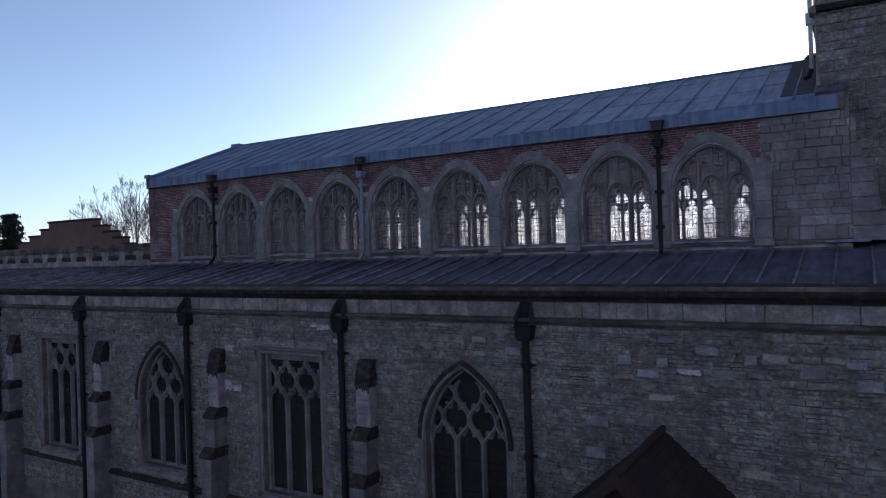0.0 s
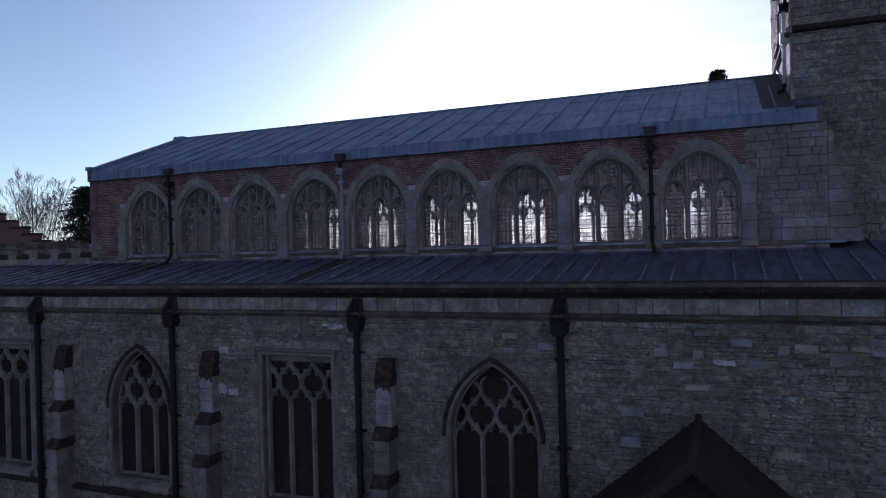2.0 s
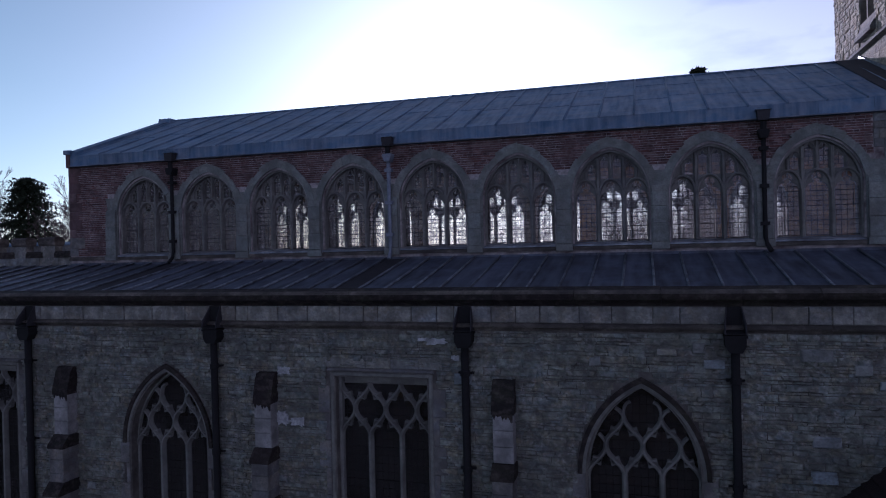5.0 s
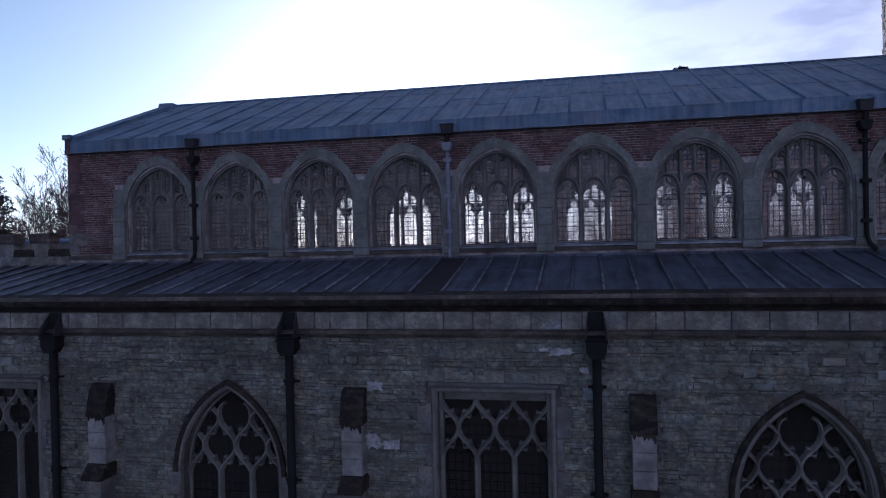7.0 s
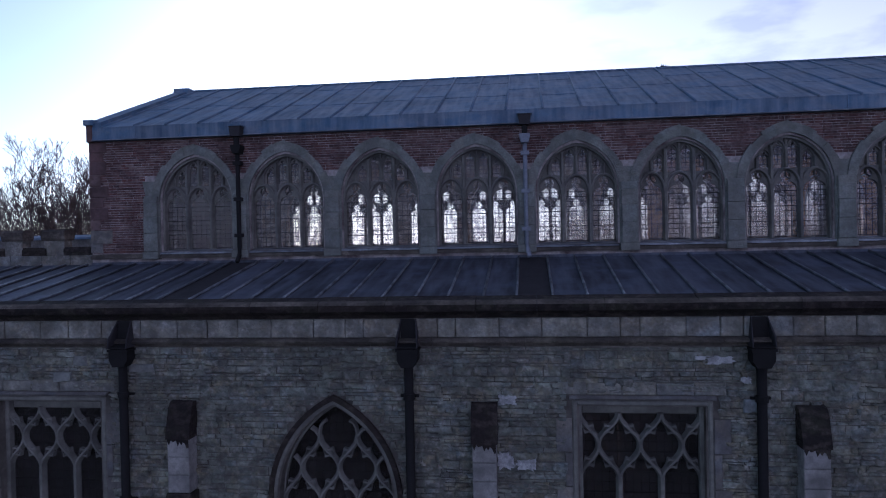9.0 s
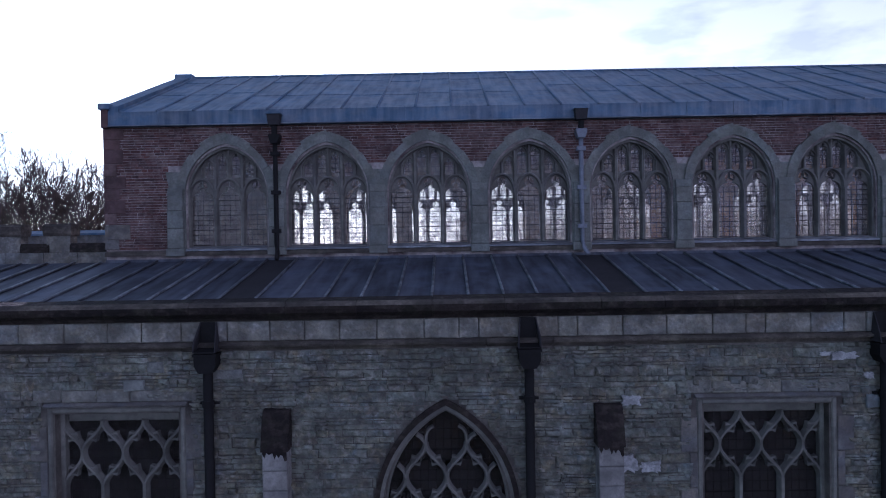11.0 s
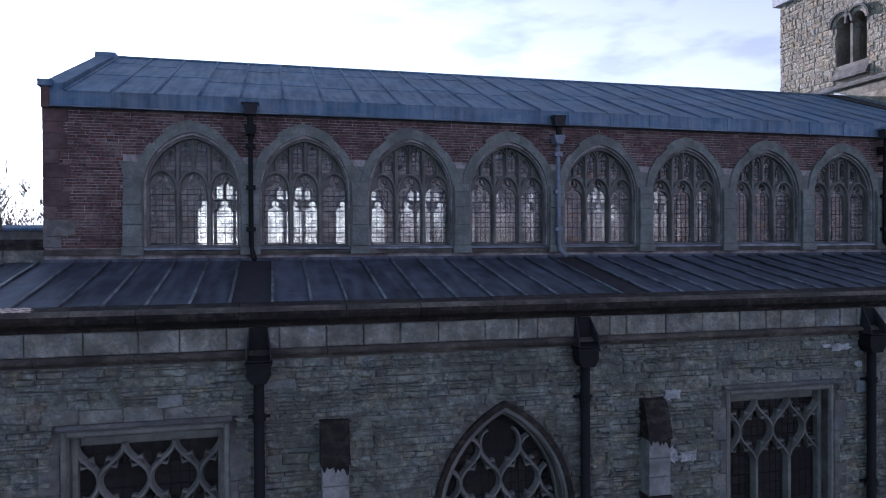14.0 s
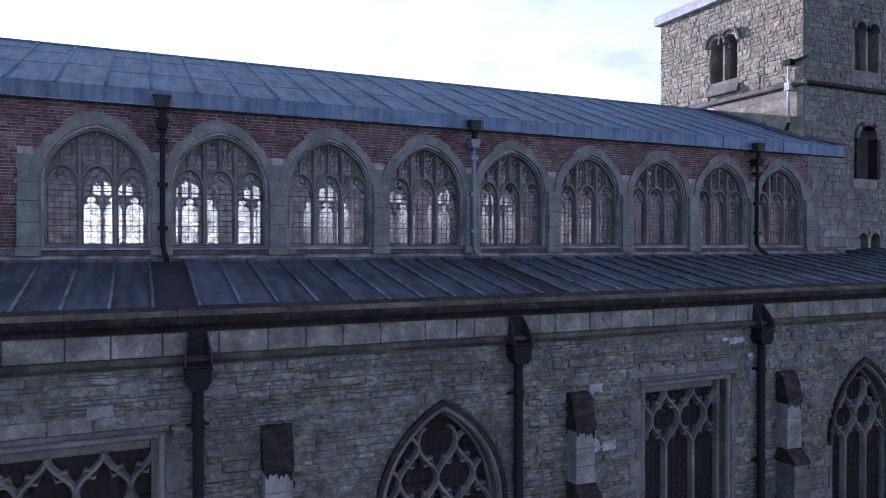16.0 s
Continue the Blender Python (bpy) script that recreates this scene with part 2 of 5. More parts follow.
# dressing stone darkened for the clerestory tracery: recess shade put into its colour
SHADED_TRACERY = material("shaded_tracery_stone", [(0.20, 0.193, 0.168), (0.235, 0.222, 0.188), (0.178, 0.173, 0.157)], stain=(2.0, 0.65), bump=(55, 0.3, 0.008))
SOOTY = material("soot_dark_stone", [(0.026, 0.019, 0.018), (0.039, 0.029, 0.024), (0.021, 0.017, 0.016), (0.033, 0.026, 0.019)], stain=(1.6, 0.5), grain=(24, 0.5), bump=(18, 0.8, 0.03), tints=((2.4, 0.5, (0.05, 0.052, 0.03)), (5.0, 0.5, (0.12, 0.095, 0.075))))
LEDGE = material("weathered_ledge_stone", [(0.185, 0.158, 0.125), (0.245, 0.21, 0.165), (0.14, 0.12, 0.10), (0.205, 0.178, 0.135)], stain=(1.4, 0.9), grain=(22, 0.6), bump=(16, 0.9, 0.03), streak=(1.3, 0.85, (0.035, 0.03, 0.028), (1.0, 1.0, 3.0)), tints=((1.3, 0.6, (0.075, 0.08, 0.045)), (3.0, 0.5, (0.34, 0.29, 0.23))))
FRIEZE = material("frieze_block_stone", [(0.288, 0.288, 0.240), (0.374, 0.364, 0.296), (0.326, 0.333, 0.286), (0.211, 0.207, 0.184), (0.413, 0.404, 0.337), (0.269, 0.237, 0.178), (0.346, 0.333, 0.255), (0.298, 0.323, 0.316)], stain=(2.2, 0.7), grain=(20, 0.55), bump=(16, 0.9, 0.035), streak=(2.6, 0.6, (0.08, 0.07, 0.06), (1.5, 1.5, 0.8)), tints=((0.6, 0.45, (0.17, 0.15, 0.125)), (1.9, 0.4, (0.31, 0.34, 0.35)), (2.8, 0.45, (0.46, 0.39, 0.26)), (8.0, 0.4, (0.55, 0.53, 0.48))))
PALE = material("pale_plaster_scrap", [(0.518, 0.518, 0.504)], stain=(7.0, 0.6), grain=(22, 0.6), bump=(30, 0.9, 0.03))
WHITE_ASHLAR = material("pale_buttress_stone", [(0.319, 0.309, 0.291), (0.367, 0.348, 0.316), (0.261, 0.251, 0.242)], stain=(2.4, 0.75), bump=(45, 0.3, 0.01))
BRICK = material("old_red_brick", [(0.120, 0.056, 0.052), (0.155, 0.066, 0.058), (0.070, 0.042, 0.043), (0.150, 0.080, 0.074), (0.22, 0.125, 0.108), (0.125, 0.058, 0.054), (0.085, 0.047, 0.046), (0.168, 0.072, 0.060), (0.25, 0.18, 0.155)], stain=(1.5, 0.6), grain=(24, 0.5), bump=(40, 0.6, 0.012), tints=((1.1, 0.5, (0.22, 0.15, 0.135)), (2.2, 0.45, (0.10, 0.065, 0.07)), (7.0, 0.4, (0.34, 0.28, 0.25))))
BRICK_MORTAR = material("brick_mortar", [(0.44, 0.39, 0.36)], stain=(2.2, 1.0), stain_colour=(0.09, 0.06, 0.058), bump=(60, 0.4, 0.01))
QUOIN = material("brick_stained_quoin", [(0.160, 0.108, 0.101), (0.200, 0.140, 0.126), (0.136, 0.087, 0.084), (0.176, 0.105, 0.095)], stain=(1.6, 0.7), bump=(26, 0.7, 0.02), tints=((2.2, 0.5, (0.16, 0.09, 0.085)),))
LEAD = material("weathered_lead", [(0.092, 0.172, 0.275), (0.112, 0.20, 0.305), (0.080, 0.155, 0.252), (0.100, 0.18, 0.275)], rough=0.62, metal=0.15, spec=0.35, stain=(0.8, 0.45), grain=(20, 0.2), bump=(3.0, 0.35, 0.03), streak=(2.4, 0.4, (0.34, 0.38, 0.43), (3.0, 0.35, 0.35)), tints=((0.9, 0.5, (0.12, 0.14, 0.19)), (2.6, 0.35, (0.27, 0.29, 0.31))))
LEAD_ROLL = material("pale_lead_roll", [(0.24, 0.265, 0.29), (0.30, 0.325, 0.35), (0.17, 0.19, 0.21), (0.33, 0.36, 0.38)], rough=0.5, metal=0.2, spec=0.4, stain=(2.6, 0.9), stain_colour=(0.05, 0.05, 0.055), bump=(8.0, 0.4, 0.01))
LEAD_DARK = material("dark_aisle_lead", [(0.058, 0.063, 0.080), (0.081, 0.088, 0.112), (0.051, 0.055, 0.070), (0.102, 0.110, 0.140)], rough=0.68, metal=0.1, spec=0.25, stain=(0.7, 0.5), grain=(20, 0.2), bump=(3.0, 0.35, 0.03), streak=(2.0, 0.5, (0.19, 0.21, 0.25), (2.6, 0.4, 0.4)), tints=((1.2, 0.6, (0.13, 0.155, 0.21)), (0.9, 0.5, (0.05, 0.05, 0.055))))
LEAD_SOIL = material("soiled_lead_strip", [(0.045, 0.042, 0.045)], rough=0.8, stain=(2.0, 0.4))
IRON = material("black_iron", [(0.020, 0.019, 0.019)], rough=0.75, stain=(3.0, 0.3), bump=(80, 0.2, 0.004), spec=0.15)
GREY_PIPE = material("grey_painted_pipe", [(0.22, 0.24, 0.28)], rough=0.5, stain=(4.0, 0.4), spec=0.4)
WHITE_PIPE = material("white_painted_pipe", [(0.7, 0.7, 0.68)], rough=0.5, stain=(4.0, 0.3))
DARK_CAME = material("soot_black_came", [(0.016, 0.015, 0.015)], rough=0.9, spec=0.05)
CAME = material("lead_came", [(0.018, 0.018, 0.02)], rough=0.6, stain=(3.0, 0.2))
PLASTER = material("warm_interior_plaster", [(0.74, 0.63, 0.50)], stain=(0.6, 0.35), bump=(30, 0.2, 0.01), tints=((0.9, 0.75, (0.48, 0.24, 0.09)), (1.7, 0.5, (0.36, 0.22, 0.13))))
# saturated ochre: the warm glow of sunlit plaster is put into the colour
EAST_PLASTER = material("ochre_glow_plaster", [(0.80, 0.38, 0.11)], stain=(0.9, 0.4), bump=(30, 0.2, 0.01), tints=((1.1, 0.6, (0.75, 0.52, 0.34)), (1.6, 0.5, (0.40, 0.20, 0.10))))
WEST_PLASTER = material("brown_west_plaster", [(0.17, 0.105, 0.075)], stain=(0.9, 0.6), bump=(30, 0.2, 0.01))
TIMBER = material("dark_roof_timber", [(0.22, 0.14, 0.085), (0.26, 0.165, 0.10)], stain=(2.0, 0.4))
PAVING = material("stone_floor", [(0.30, 0.27, 0.23)], stain=(0.8, 0.4))
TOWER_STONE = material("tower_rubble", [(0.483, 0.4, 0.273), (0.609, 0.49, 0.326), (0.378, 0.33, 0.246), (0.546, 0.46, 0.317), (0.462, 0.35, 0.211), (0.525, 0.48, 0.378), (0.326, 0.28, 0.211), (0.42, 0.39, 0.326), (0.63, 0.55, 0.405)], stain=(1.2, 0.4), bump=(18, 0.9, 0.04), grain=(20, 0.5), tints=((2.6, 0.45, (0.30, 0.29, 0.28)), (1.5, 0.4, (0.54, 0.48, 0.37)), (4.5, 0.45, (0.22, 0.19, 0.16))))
TOWER_MORTAR = material("tower_mortar", [(0.33, 0.295, 0.245)], stain=(1.6, 0.8), stain_colour=(0.10, 0.085, 0.07))
PALE_COPING = material("pale_lead_coping", [(0.55, 0.56, 0.56), (0.62, 0.62, 0.61), (0.48, 0.49, 0.50)], rough=0.6, stain=(2.4, 0.5), bump=(20, 0.4, 0.01))
GRASS = material("winter_grass", [(0.055, 0.075, 0.03)], stain=(0.4, 0.6), grain=(9, 0.4), bump=(12, 0.7, 0.05))
TILE = material("dark_mossy_tile", [(0.033, 0.021, 0.018), (0.042, 0.026, 0.021), (0.027, 0.020, 0.018), (0.036, 0.029, 0.021)], stain=(1.5, 0.5), bump=(30, 0.5, 0.02))
BARK = material("bare_bark", [(0.13, 0.10, 0.082)], stain=(2.0, 0.4))
NEEDLE = material("conifer_needles", [(0.03, 0.045, 0.022), (0.045, 0.06, 0.03), (0.025, 0.035, 0.02)], stain=(0.8, 0.4))
FAR_BRICK = material("distant_brown_brick", [(0.16, 0.10, 0.075)], stain=(0.7, 0.4))
CLEAR = glass_material("clear_quarry_glass", (0.90, 0.90, 0.87), 0.45, 0.19)
DULL = glass_material("dull_aisle_glass", (0.26, 0.26, 0.25), 0.10, 0.06)


# ---- mesh helpers ----
def to_mesh(name, verts, faces, mats, smooth=False):
    me = bpy.data.meshes.new(name)
    me.from_pydata([tuple(v) for v in verts], [], faces)
    for m in (mats if isinstance(mats, (list, tuple)) else [mats]):
        me.materials.append(m)
    if smooth:
        me.polygons.foreach_set("use_smooth", [True] * len(me.polygons))
    me.update()
    return me


def ob_of(name, verts, faces, mat, parent=None, label="", smooth=False, category="", group="", kind=""):
    ob = new(name, to_mesh(name, verts, faces, mat, smooth))
    if parent is not None:
        ob.parent = parent
    return tagged(ob, label, category, group, kind)


def holder(name, label, category, group="", kind="", at=(0, 0, 0)):
    ob = new(name)
    ob.location = at
    ob.empty_display_size = 0.2
    return tagged(ob, label, category, group, kind)


class Soup:
    """Vertices and faces that become one mesh."""
    def __init__(self):
        self.v, self.f = [], []

    def add(self, verts, faces):
        o = len(self.v)
        self.v.extend(tuple(p) for p in verts)
        self.f.extend([tuple(i + o for i in f) for f in faces])
        return self

    def box(self, x0, x1, y0, y1, z0, z1):
        return self.add([(x0, y0, z0), (x1, y0, z0), (x1, y1, z0), (x0, y1, z0), (x0, y0, z1), (x1, y0, z1), (x1, y1, z1), (x0, y1, z1)],
                        [(3, 2, 1, 0), (4, 5, 6, 7), (0, 1, 5, 4), (1, 2, 6, 5), (2, 3, 7, 6), (3, 0, 4, 7)])

    def chamfer_box(self, x0, x1, y0, y1, z0, z1, c=0.015):
        """A box with its edges cut on the side of y0."""
        vs = [(x0, y1, z0), (x1, y1, z0), (x1, y1, z1), (x0, y1, z1),
              (x0, y0 + c, z0), (x1, y0 + c, z0), (x1, y0 + c, z1), (x0, y0 + c, z1),
              (x0 + c, y0, z0 + c), (x1 - c, y0, z0 + c), (x1 - c, y0, z1 - c), (x0 + c, y0, z1 - c)]
        fs = [(3, 2, 1, 0), (8, 9, 10, 11)]
        for i in range(4):
            j = (i + 1) % 4
            fs += [(i, j, j + 4, i + 4), (i + 4, j + 4, j + 8, i + 8)]
        return self.add(vs, fs)

    def prism(self, loop, axis, a, b):
        """A closed outline swept along an axis from a to b. Outline points are the two other axes in order."""
        n = len(loop)

        def p(q, s):
            return {"x": (s, q[0], q[1]), "y": (q[0], s, q[1]), "z": (q[0], q[1], s)}[axis]
        vs = [p(q, a) for q in loop] + [p(q, b) for q in loop]
        fs = [tuple(range(n - 1, -1, -1)), tuple(range(n, 2 * n))] + [(i, (i + 1) % n, (i + 1) % n + n, i + n) for i in range(n)]
        return self.add(vs, fs)

    def tube(self, pts, radii, sides=8, caps=True):
        """A round rod along points."""
        pts = [Vector(p) for p in pts]
        rings = []
        up = Vector((0.123, 0.31, 0.94))
        for i, p in enumerate(pts):
            d = (pts[min(i + 1, len(pts) - 1)] - pts[max(i - 1, 0)]).normalized()
            u = d.cross(up)
            if u.length < 0.05:
                u = d.cross(Vector((1, 0, 0)))
            u.normalize()
            w = d.cross(u)
            r = radii[i] if isinstance(radii, (list, tuple)) else radii
            rings.append([p + (u * math.cos(2 * math.pi * k / sides) + w * math.sin(2 * math.pi * k / sides)) * r for k in range(sides)])
        vs = [q for ring in rings for q in ring]
        fs = []
        for i in range(len(pts) - 1):
            for k in range(sides):
                a, b = i * sides + k, i * sides + (k + 1) % sides
                fs.append((a, b, b + sides, a + sides))
        if caps:
            fs += [tuple(range(sides - 1, -1, -1)), tuple(range((len(pts) - 1) * sides, len(pts) * sides))]
        return self.add(vs, fs)

    def ribbon(self, path, width, y_front, y_back, taper=0.45):
        """A stone bar along a path in x and z: square at the back, narrowed at the front."""
        n = len(path)
        vs = []
        for i, (x, z) in enumerate(path):
            x0, z0 = path[max(i - 1, 0)]
            x1, z1 = path[min(i + 1, n - 1)]
            L = math.hypot(x1 - x0, z1 - z0) or 1
            nx, nz = -(z1 - z0) / L, (x1 - x0) / L
            h = width / 2
            k = h * taper
            ym = y_front + (y_back - y_front) * 0.45
            for o, y in ((-h, y_back), (-h, ym), (-k, y_front), (k, y_front), (h, ym), (h, y_back)):
                vs.append((x + nx * o, y, z + nz * o))
        fs = []
        for i in range(n - 1):
            for k in range(6):
                a, b = i * 6 + k, i * 6 + (k + 1) % 6
                fs.append((a, b, b + 6, a + 6))
        fs += [(5, 4, 3, 2, 1, 0), tuple((n - 1) * 6 + k for k in range(6))]
        return self.add(vs, fs)

    def plate(self, outer, holes, y0, y1):
        """A flat slab in x and z between y0 and y1, with holes right through."""
        loops = [outer] + list(holes)
        pts = [q for lp in loops for q in lp]
        tris = tessellate_polygon([[Vector((q[0], q[1], 0)) for q in lp] for lp in loops])
        n = len(pts)
        vs = [(q[0], y0, q[1]) for q in pts] + [(q[0], y1, q[1]) for q in pts]
        fs = [tuple(t) for t in tris] + [tuple(i + n for i in reversed(t)) for t in tris]
        o = 0
        for lp in loops:
            m = len(lp)
            fs += [(o + i, o + (i + 1) % m, o + (i + 1) % m + n, o + i + n) for i in range(m)]
            o += m
        return self.add(vs, fs)

    def make(self, name, mat, parent=None, label="", smooth=False, category="", group="", kind=""):
        return ob_of(name, self.v, self.f, mat, parent, label, smooth, category, group, kind)


def pointed(c, half, sill, spring, apex, n=10, full=0.0):
    """Outline of a pointed-arch opening, from the foot of the left jamb round to that of the right."""
    rise = apex - spring
    r = (half * half + rise * rise) / (2 * half)
    a = math.asin(min(1.0, rise / r))
    left = [(c - half + r - r * math.cos(a * i / n), spring + r * math.sin(a * i / n)) for i in range(n + 1)]
    left = [(x, z + full * (spring + rise * math.sqrt(max(0.0, 1 - ((x - c) / half) ** 2)) - z)) for x, z in left]
    right = [(2 * c - x, z) for x, z in reversed(left[:-1])]
    return [(c - half, sill)] + left + right + [(c + half, sill)]


def inside(poly, x, z):
    ok = False
    for i in range(len(poly)):
        (x0, z0), (x1, z1) = poly[i - 1], poly[i]
        if (z0 > z) != (z1 > z) and x < (x1 - x0) * (z - z0) / (z1 - z0) + x0:
            ok = not ok
    return ok


def courses(u0, u1, v0, v1, heights, lengths, avoid, rnd, gap=0.012, run=1):
    """Coursed pieces as rectangles (u0, u1, v0, v1) that keep clear of the outlines in avoid."""
    boxes = [(min(p[0] for p in a), max(p[0] for p in a), min(p[1] for p in a), max(p[1] for p in a)) for a in avoid]
    out = []
    v = v0
    while v < v1 - 0.03:
        h = min(rnd.uniform(*heights), v1 - v)
        u = u0 - rnd.uniform(0, lengths[0])
        while u < u1:
            w = rnd.uniform(*lengths) * (1.6 if rnd.random() < 0.12 * run else 1.0)
            a, b = max(u, u0), min(u + w, u1)
            u += w
            if b - a < 0.05:
                continue
            near = [p for p, q in zip(avoid, boxes) if q[0] < b and q[1] > a and q[2] < v + h and q[3] > v]
            if near:
                def free(x):
                    return not any(inside(p, x, v + f * h) for p in near for f in (0.08, 0.5, 0.92))
                steps = [a + (b - a) * k / 10 for k in range(11)]
                runs, cur = [], []
                for s in steps:
                    if free(s):
                        cur.append(s)
                    else:
                        runs.append(cur)
                        cur = []
                runs.append(cur)
                best = max(runs, key=len)
                if len(best) < 2 or best[-1] - best[0] < 0.06:
                    continue
                a, b = best[0], best[-1]
            out.append((a + gap / 2, b - gap / 2, v + gap / 2, v + h - gap / 2))
        v += h
    return out


def block_mesh(name, mat, rnd, wob=0.05, cut=0.09):
    """A unit stone: 1 wide, 1 high, 1 deep, its face cut back at the edges and a little uneven."""
    j = [(rnd.uniform(-wob, wob), rnd.uniform(-wob, wob)) for _ in range(4)]
    cs = [(0, 0), (1, 0), (1, 1), (0, 1)]
    back = [(x - 0.5, 0.0, z - 0.5) for x, z in cs]
    side = [(x - 0.5 + a * 0.5, -0.55, z - 0.5 + b * 0.5) for (x, z), (a, b) in zip(cs, j)]
    front = [((x - 0.5) * (1 - 2 * cut) + a, -1.0 + rnd.uniform(-0.15, 0.15), (z - 0.5) * (1 - 2.6 * cut) + b) for (x, z), (a, b) in zip(cs, j)]
    fs = [(8, 9, 10, 11)]
    for i in range(4):
        k = (i + 1) % 4
        fs += [(i, k, k + 4, i + 4), (i + 4, k + 4, k + 8, i + 8)]
    return to_mesh(name, back + side + front, fs, mat)


def lay(parent, name, stuff_name, rects, mat, place, depth, rnd, near, label_stuff, limit=300, wob=0.05, cut=0.09):
    """Pieces on a wall face: those in the near stretch as parts, the rest joined. place: (u, v) -> matrix of the face there."""
    forms = [block_mesh(name, mat, rnd, wob, cut) for _ in range(10)]
    rest, n = Soup(), 0
    for a, b, c, d in rects:
        u, v = (a + b) / 2, (c + d) / 2
        t = rnd.uniform(*depth)
        m = place(u, v) @ Matrix.Diagonal((b - a, t, d - c, 1))
        me = rnd.choice(forms)
        if near(u, v) and n < limit:
            n += 1
            ob = new(name, me)
            ob.parent = parent
            ob.matrix_basis = m
        else:
            rest.add([m @ p.co for p in me.vertices], [tuple(p.vertices) for p in me.polygons])
    if rest.v:
        rest.make(stuff_name, mat, parent, label_stuff, kind="stuff")


def face_y(y):
    return lambda u, v: Matrix.Translation((u, y, v))


def face_x(x):
    """A face that looks towards -x: u runs along -y."""
    return lambda u, v: Matrix.Translation((x, u, v)) @ Matrix.Rotation(-math.pi / 2, 4, "Z")

# ---- plan (metres): the aisle's outer face is y = 0, the nave runs along x ----
AISLE_W, AISLE_E = -33.0, 9.5
CLER_Y = 5.60                           # outer face of the clerestory
RIDGE_Y, RIDGE_Z = 10.6, 15.15
SOUTH_Y = 2 * RIDGE_Y - CLER_Y          # the nave's south face
NAVE_W, NAVE_E = -19.6, 5.45
WALL_TOP, LEAD_TOP = 12.81, 13.14
BAYS = [-16.71, -14.33, -11.935, -9.55, -7.16, -4.765, -2.375, 0.03, 2.44]
PIERS = [(a + b) / 2 for a, b in zip(BAYS, BAYS[1:])]
RECT_WINDOWS, POINTED_WINDOWS = [-16.72, -6.61], [-21.6, -11.585, -1.67]
PIPES_AISLE = [-20.3, -15.235, -10.29, -4.845, -0.13]
BUTTRESSES = [-19.15, -14.19, -9.08, -4.12]

# ---- ground ----
Soup().box(-2500, 2500, -2500, 2500, -0.5, 0.0).make("ground", GRASS, label="rough winter grass reaching to the horizon", category="ground", kind="structure")


FULL = 0.2                              # how far the clerestory arches swell towards an ellipse

# ---- window openings ----
def clerestory_opening(c, grow=0.0):
    return pointed(c, 0.945 + grow, 9.93 - grow * 0.3, 11.19, 12.33 + grow * 1.6, 12, FULL)


def rect_opening(c, grow=0.0):
    return [(c - 0.97 - grow, 3.87 - grow), (c - 0.97 - grow, 7.39 + grow), (c + 0.97 + grow, 7.39 + grow), (c + 0.97 + grow, 3.87 - grow)]


def pointed_opening(c, grow=0.0):
    return pointed(c, 0.97 + grow, 3.95 - grow, 5.80, 7.36 + grow * 1.2)


ARCADE = [pointed(c, 1.95, 0.6, 4.0, 6.9) for c in (-16.9, -12.0, -7.1, -2.2, 2.7)]

# ---- main walls ----
aisle_wall = Soup().plate([(AISLE_W, -0.3), (AISLE_E, -0.3), (AISLE_E, 8.9), (AISLE_W, 8.9)],
                          [rect_opening(c) for c in RECT_WINDOWS] + [pointed_opening(c) for c in POINTED_WINDOWS], 0.0, 0.8).make(
    "wall_north_aisle", MORTAR, label="coursed grey rubble aisle wall with worn joints", category="wall", kind="structure")
cler_wall = Soup().plate([(NAVE_W, -0.3), (NAVE_E, -0.3), (NAVE_E, WALL_TOP), (NAVE_W, WALL_TOP)],
                         [clerestory_opening(c) for c in BAYS] + ARCADE, CLER_Y, CLER_Y + 0.75).make(
    "wall_clerestory_north", BRICK_MORTAR, label="red brick and stone clerestory wall above the aisle roof", category="wall", kind="structure")
south_wall = Soup().plate([(NAVE_W, -0.3), (NAVE_E, -0.3), (NAVE_E, WALL_TOP), (NAVE_W, WALL_TOP)],
                          [clerestory_opening(c) for c in BAYS] + ARCADE, SOUTH_Y - 0.75, SOUTH_Y).make(
    "wall_clerestory_south", PLASTER, label="plastered inner face of the south clerestory wall", category="wall", kind="structure")
# plaster lining inside the north clerestory
Soup().plate([(NAVE_W + 0.1, 7.2), (NAVE_E - 0.35, 7.2), (NAVE_E - 0.35, WALL_TOP), (NAVE_W + 0.1, WALL_TOP)], [clerestory_opening(c, 0.06) for c in BAYS],
             CLER_Y + 0.752, CLER_Y + 0.79).make("wall_lining_north", PLASTER, label="warm plaster lining inside the nave", category="wall", kind="structure")
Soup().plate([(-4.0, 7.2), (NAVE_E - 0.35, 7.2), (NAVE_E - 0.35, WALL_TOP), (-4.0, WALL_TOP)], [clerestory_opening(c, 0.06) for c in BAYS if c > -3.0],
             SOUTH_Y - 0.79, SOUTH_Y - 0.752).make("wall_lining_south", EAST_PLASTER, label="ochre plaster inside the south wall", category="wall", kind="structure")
Soup().plate([(AISLE_W, -0.3), (AISLE_E, -0.3), (AISLE_E, 8.9), (AISLE_W, 8.9)],
                       [[(x, z - 1.3) for x, z in p] for p in [rect_opening(c) for c in RECT_WINDOWS] + [pointed_opening(c) for c in POINTED_WINDOWS]], 20.4, 21.2).make(
    "wall_south_aisle", PLASTER, label="south aisle wall with tall windows", category="wall", kind="structure")
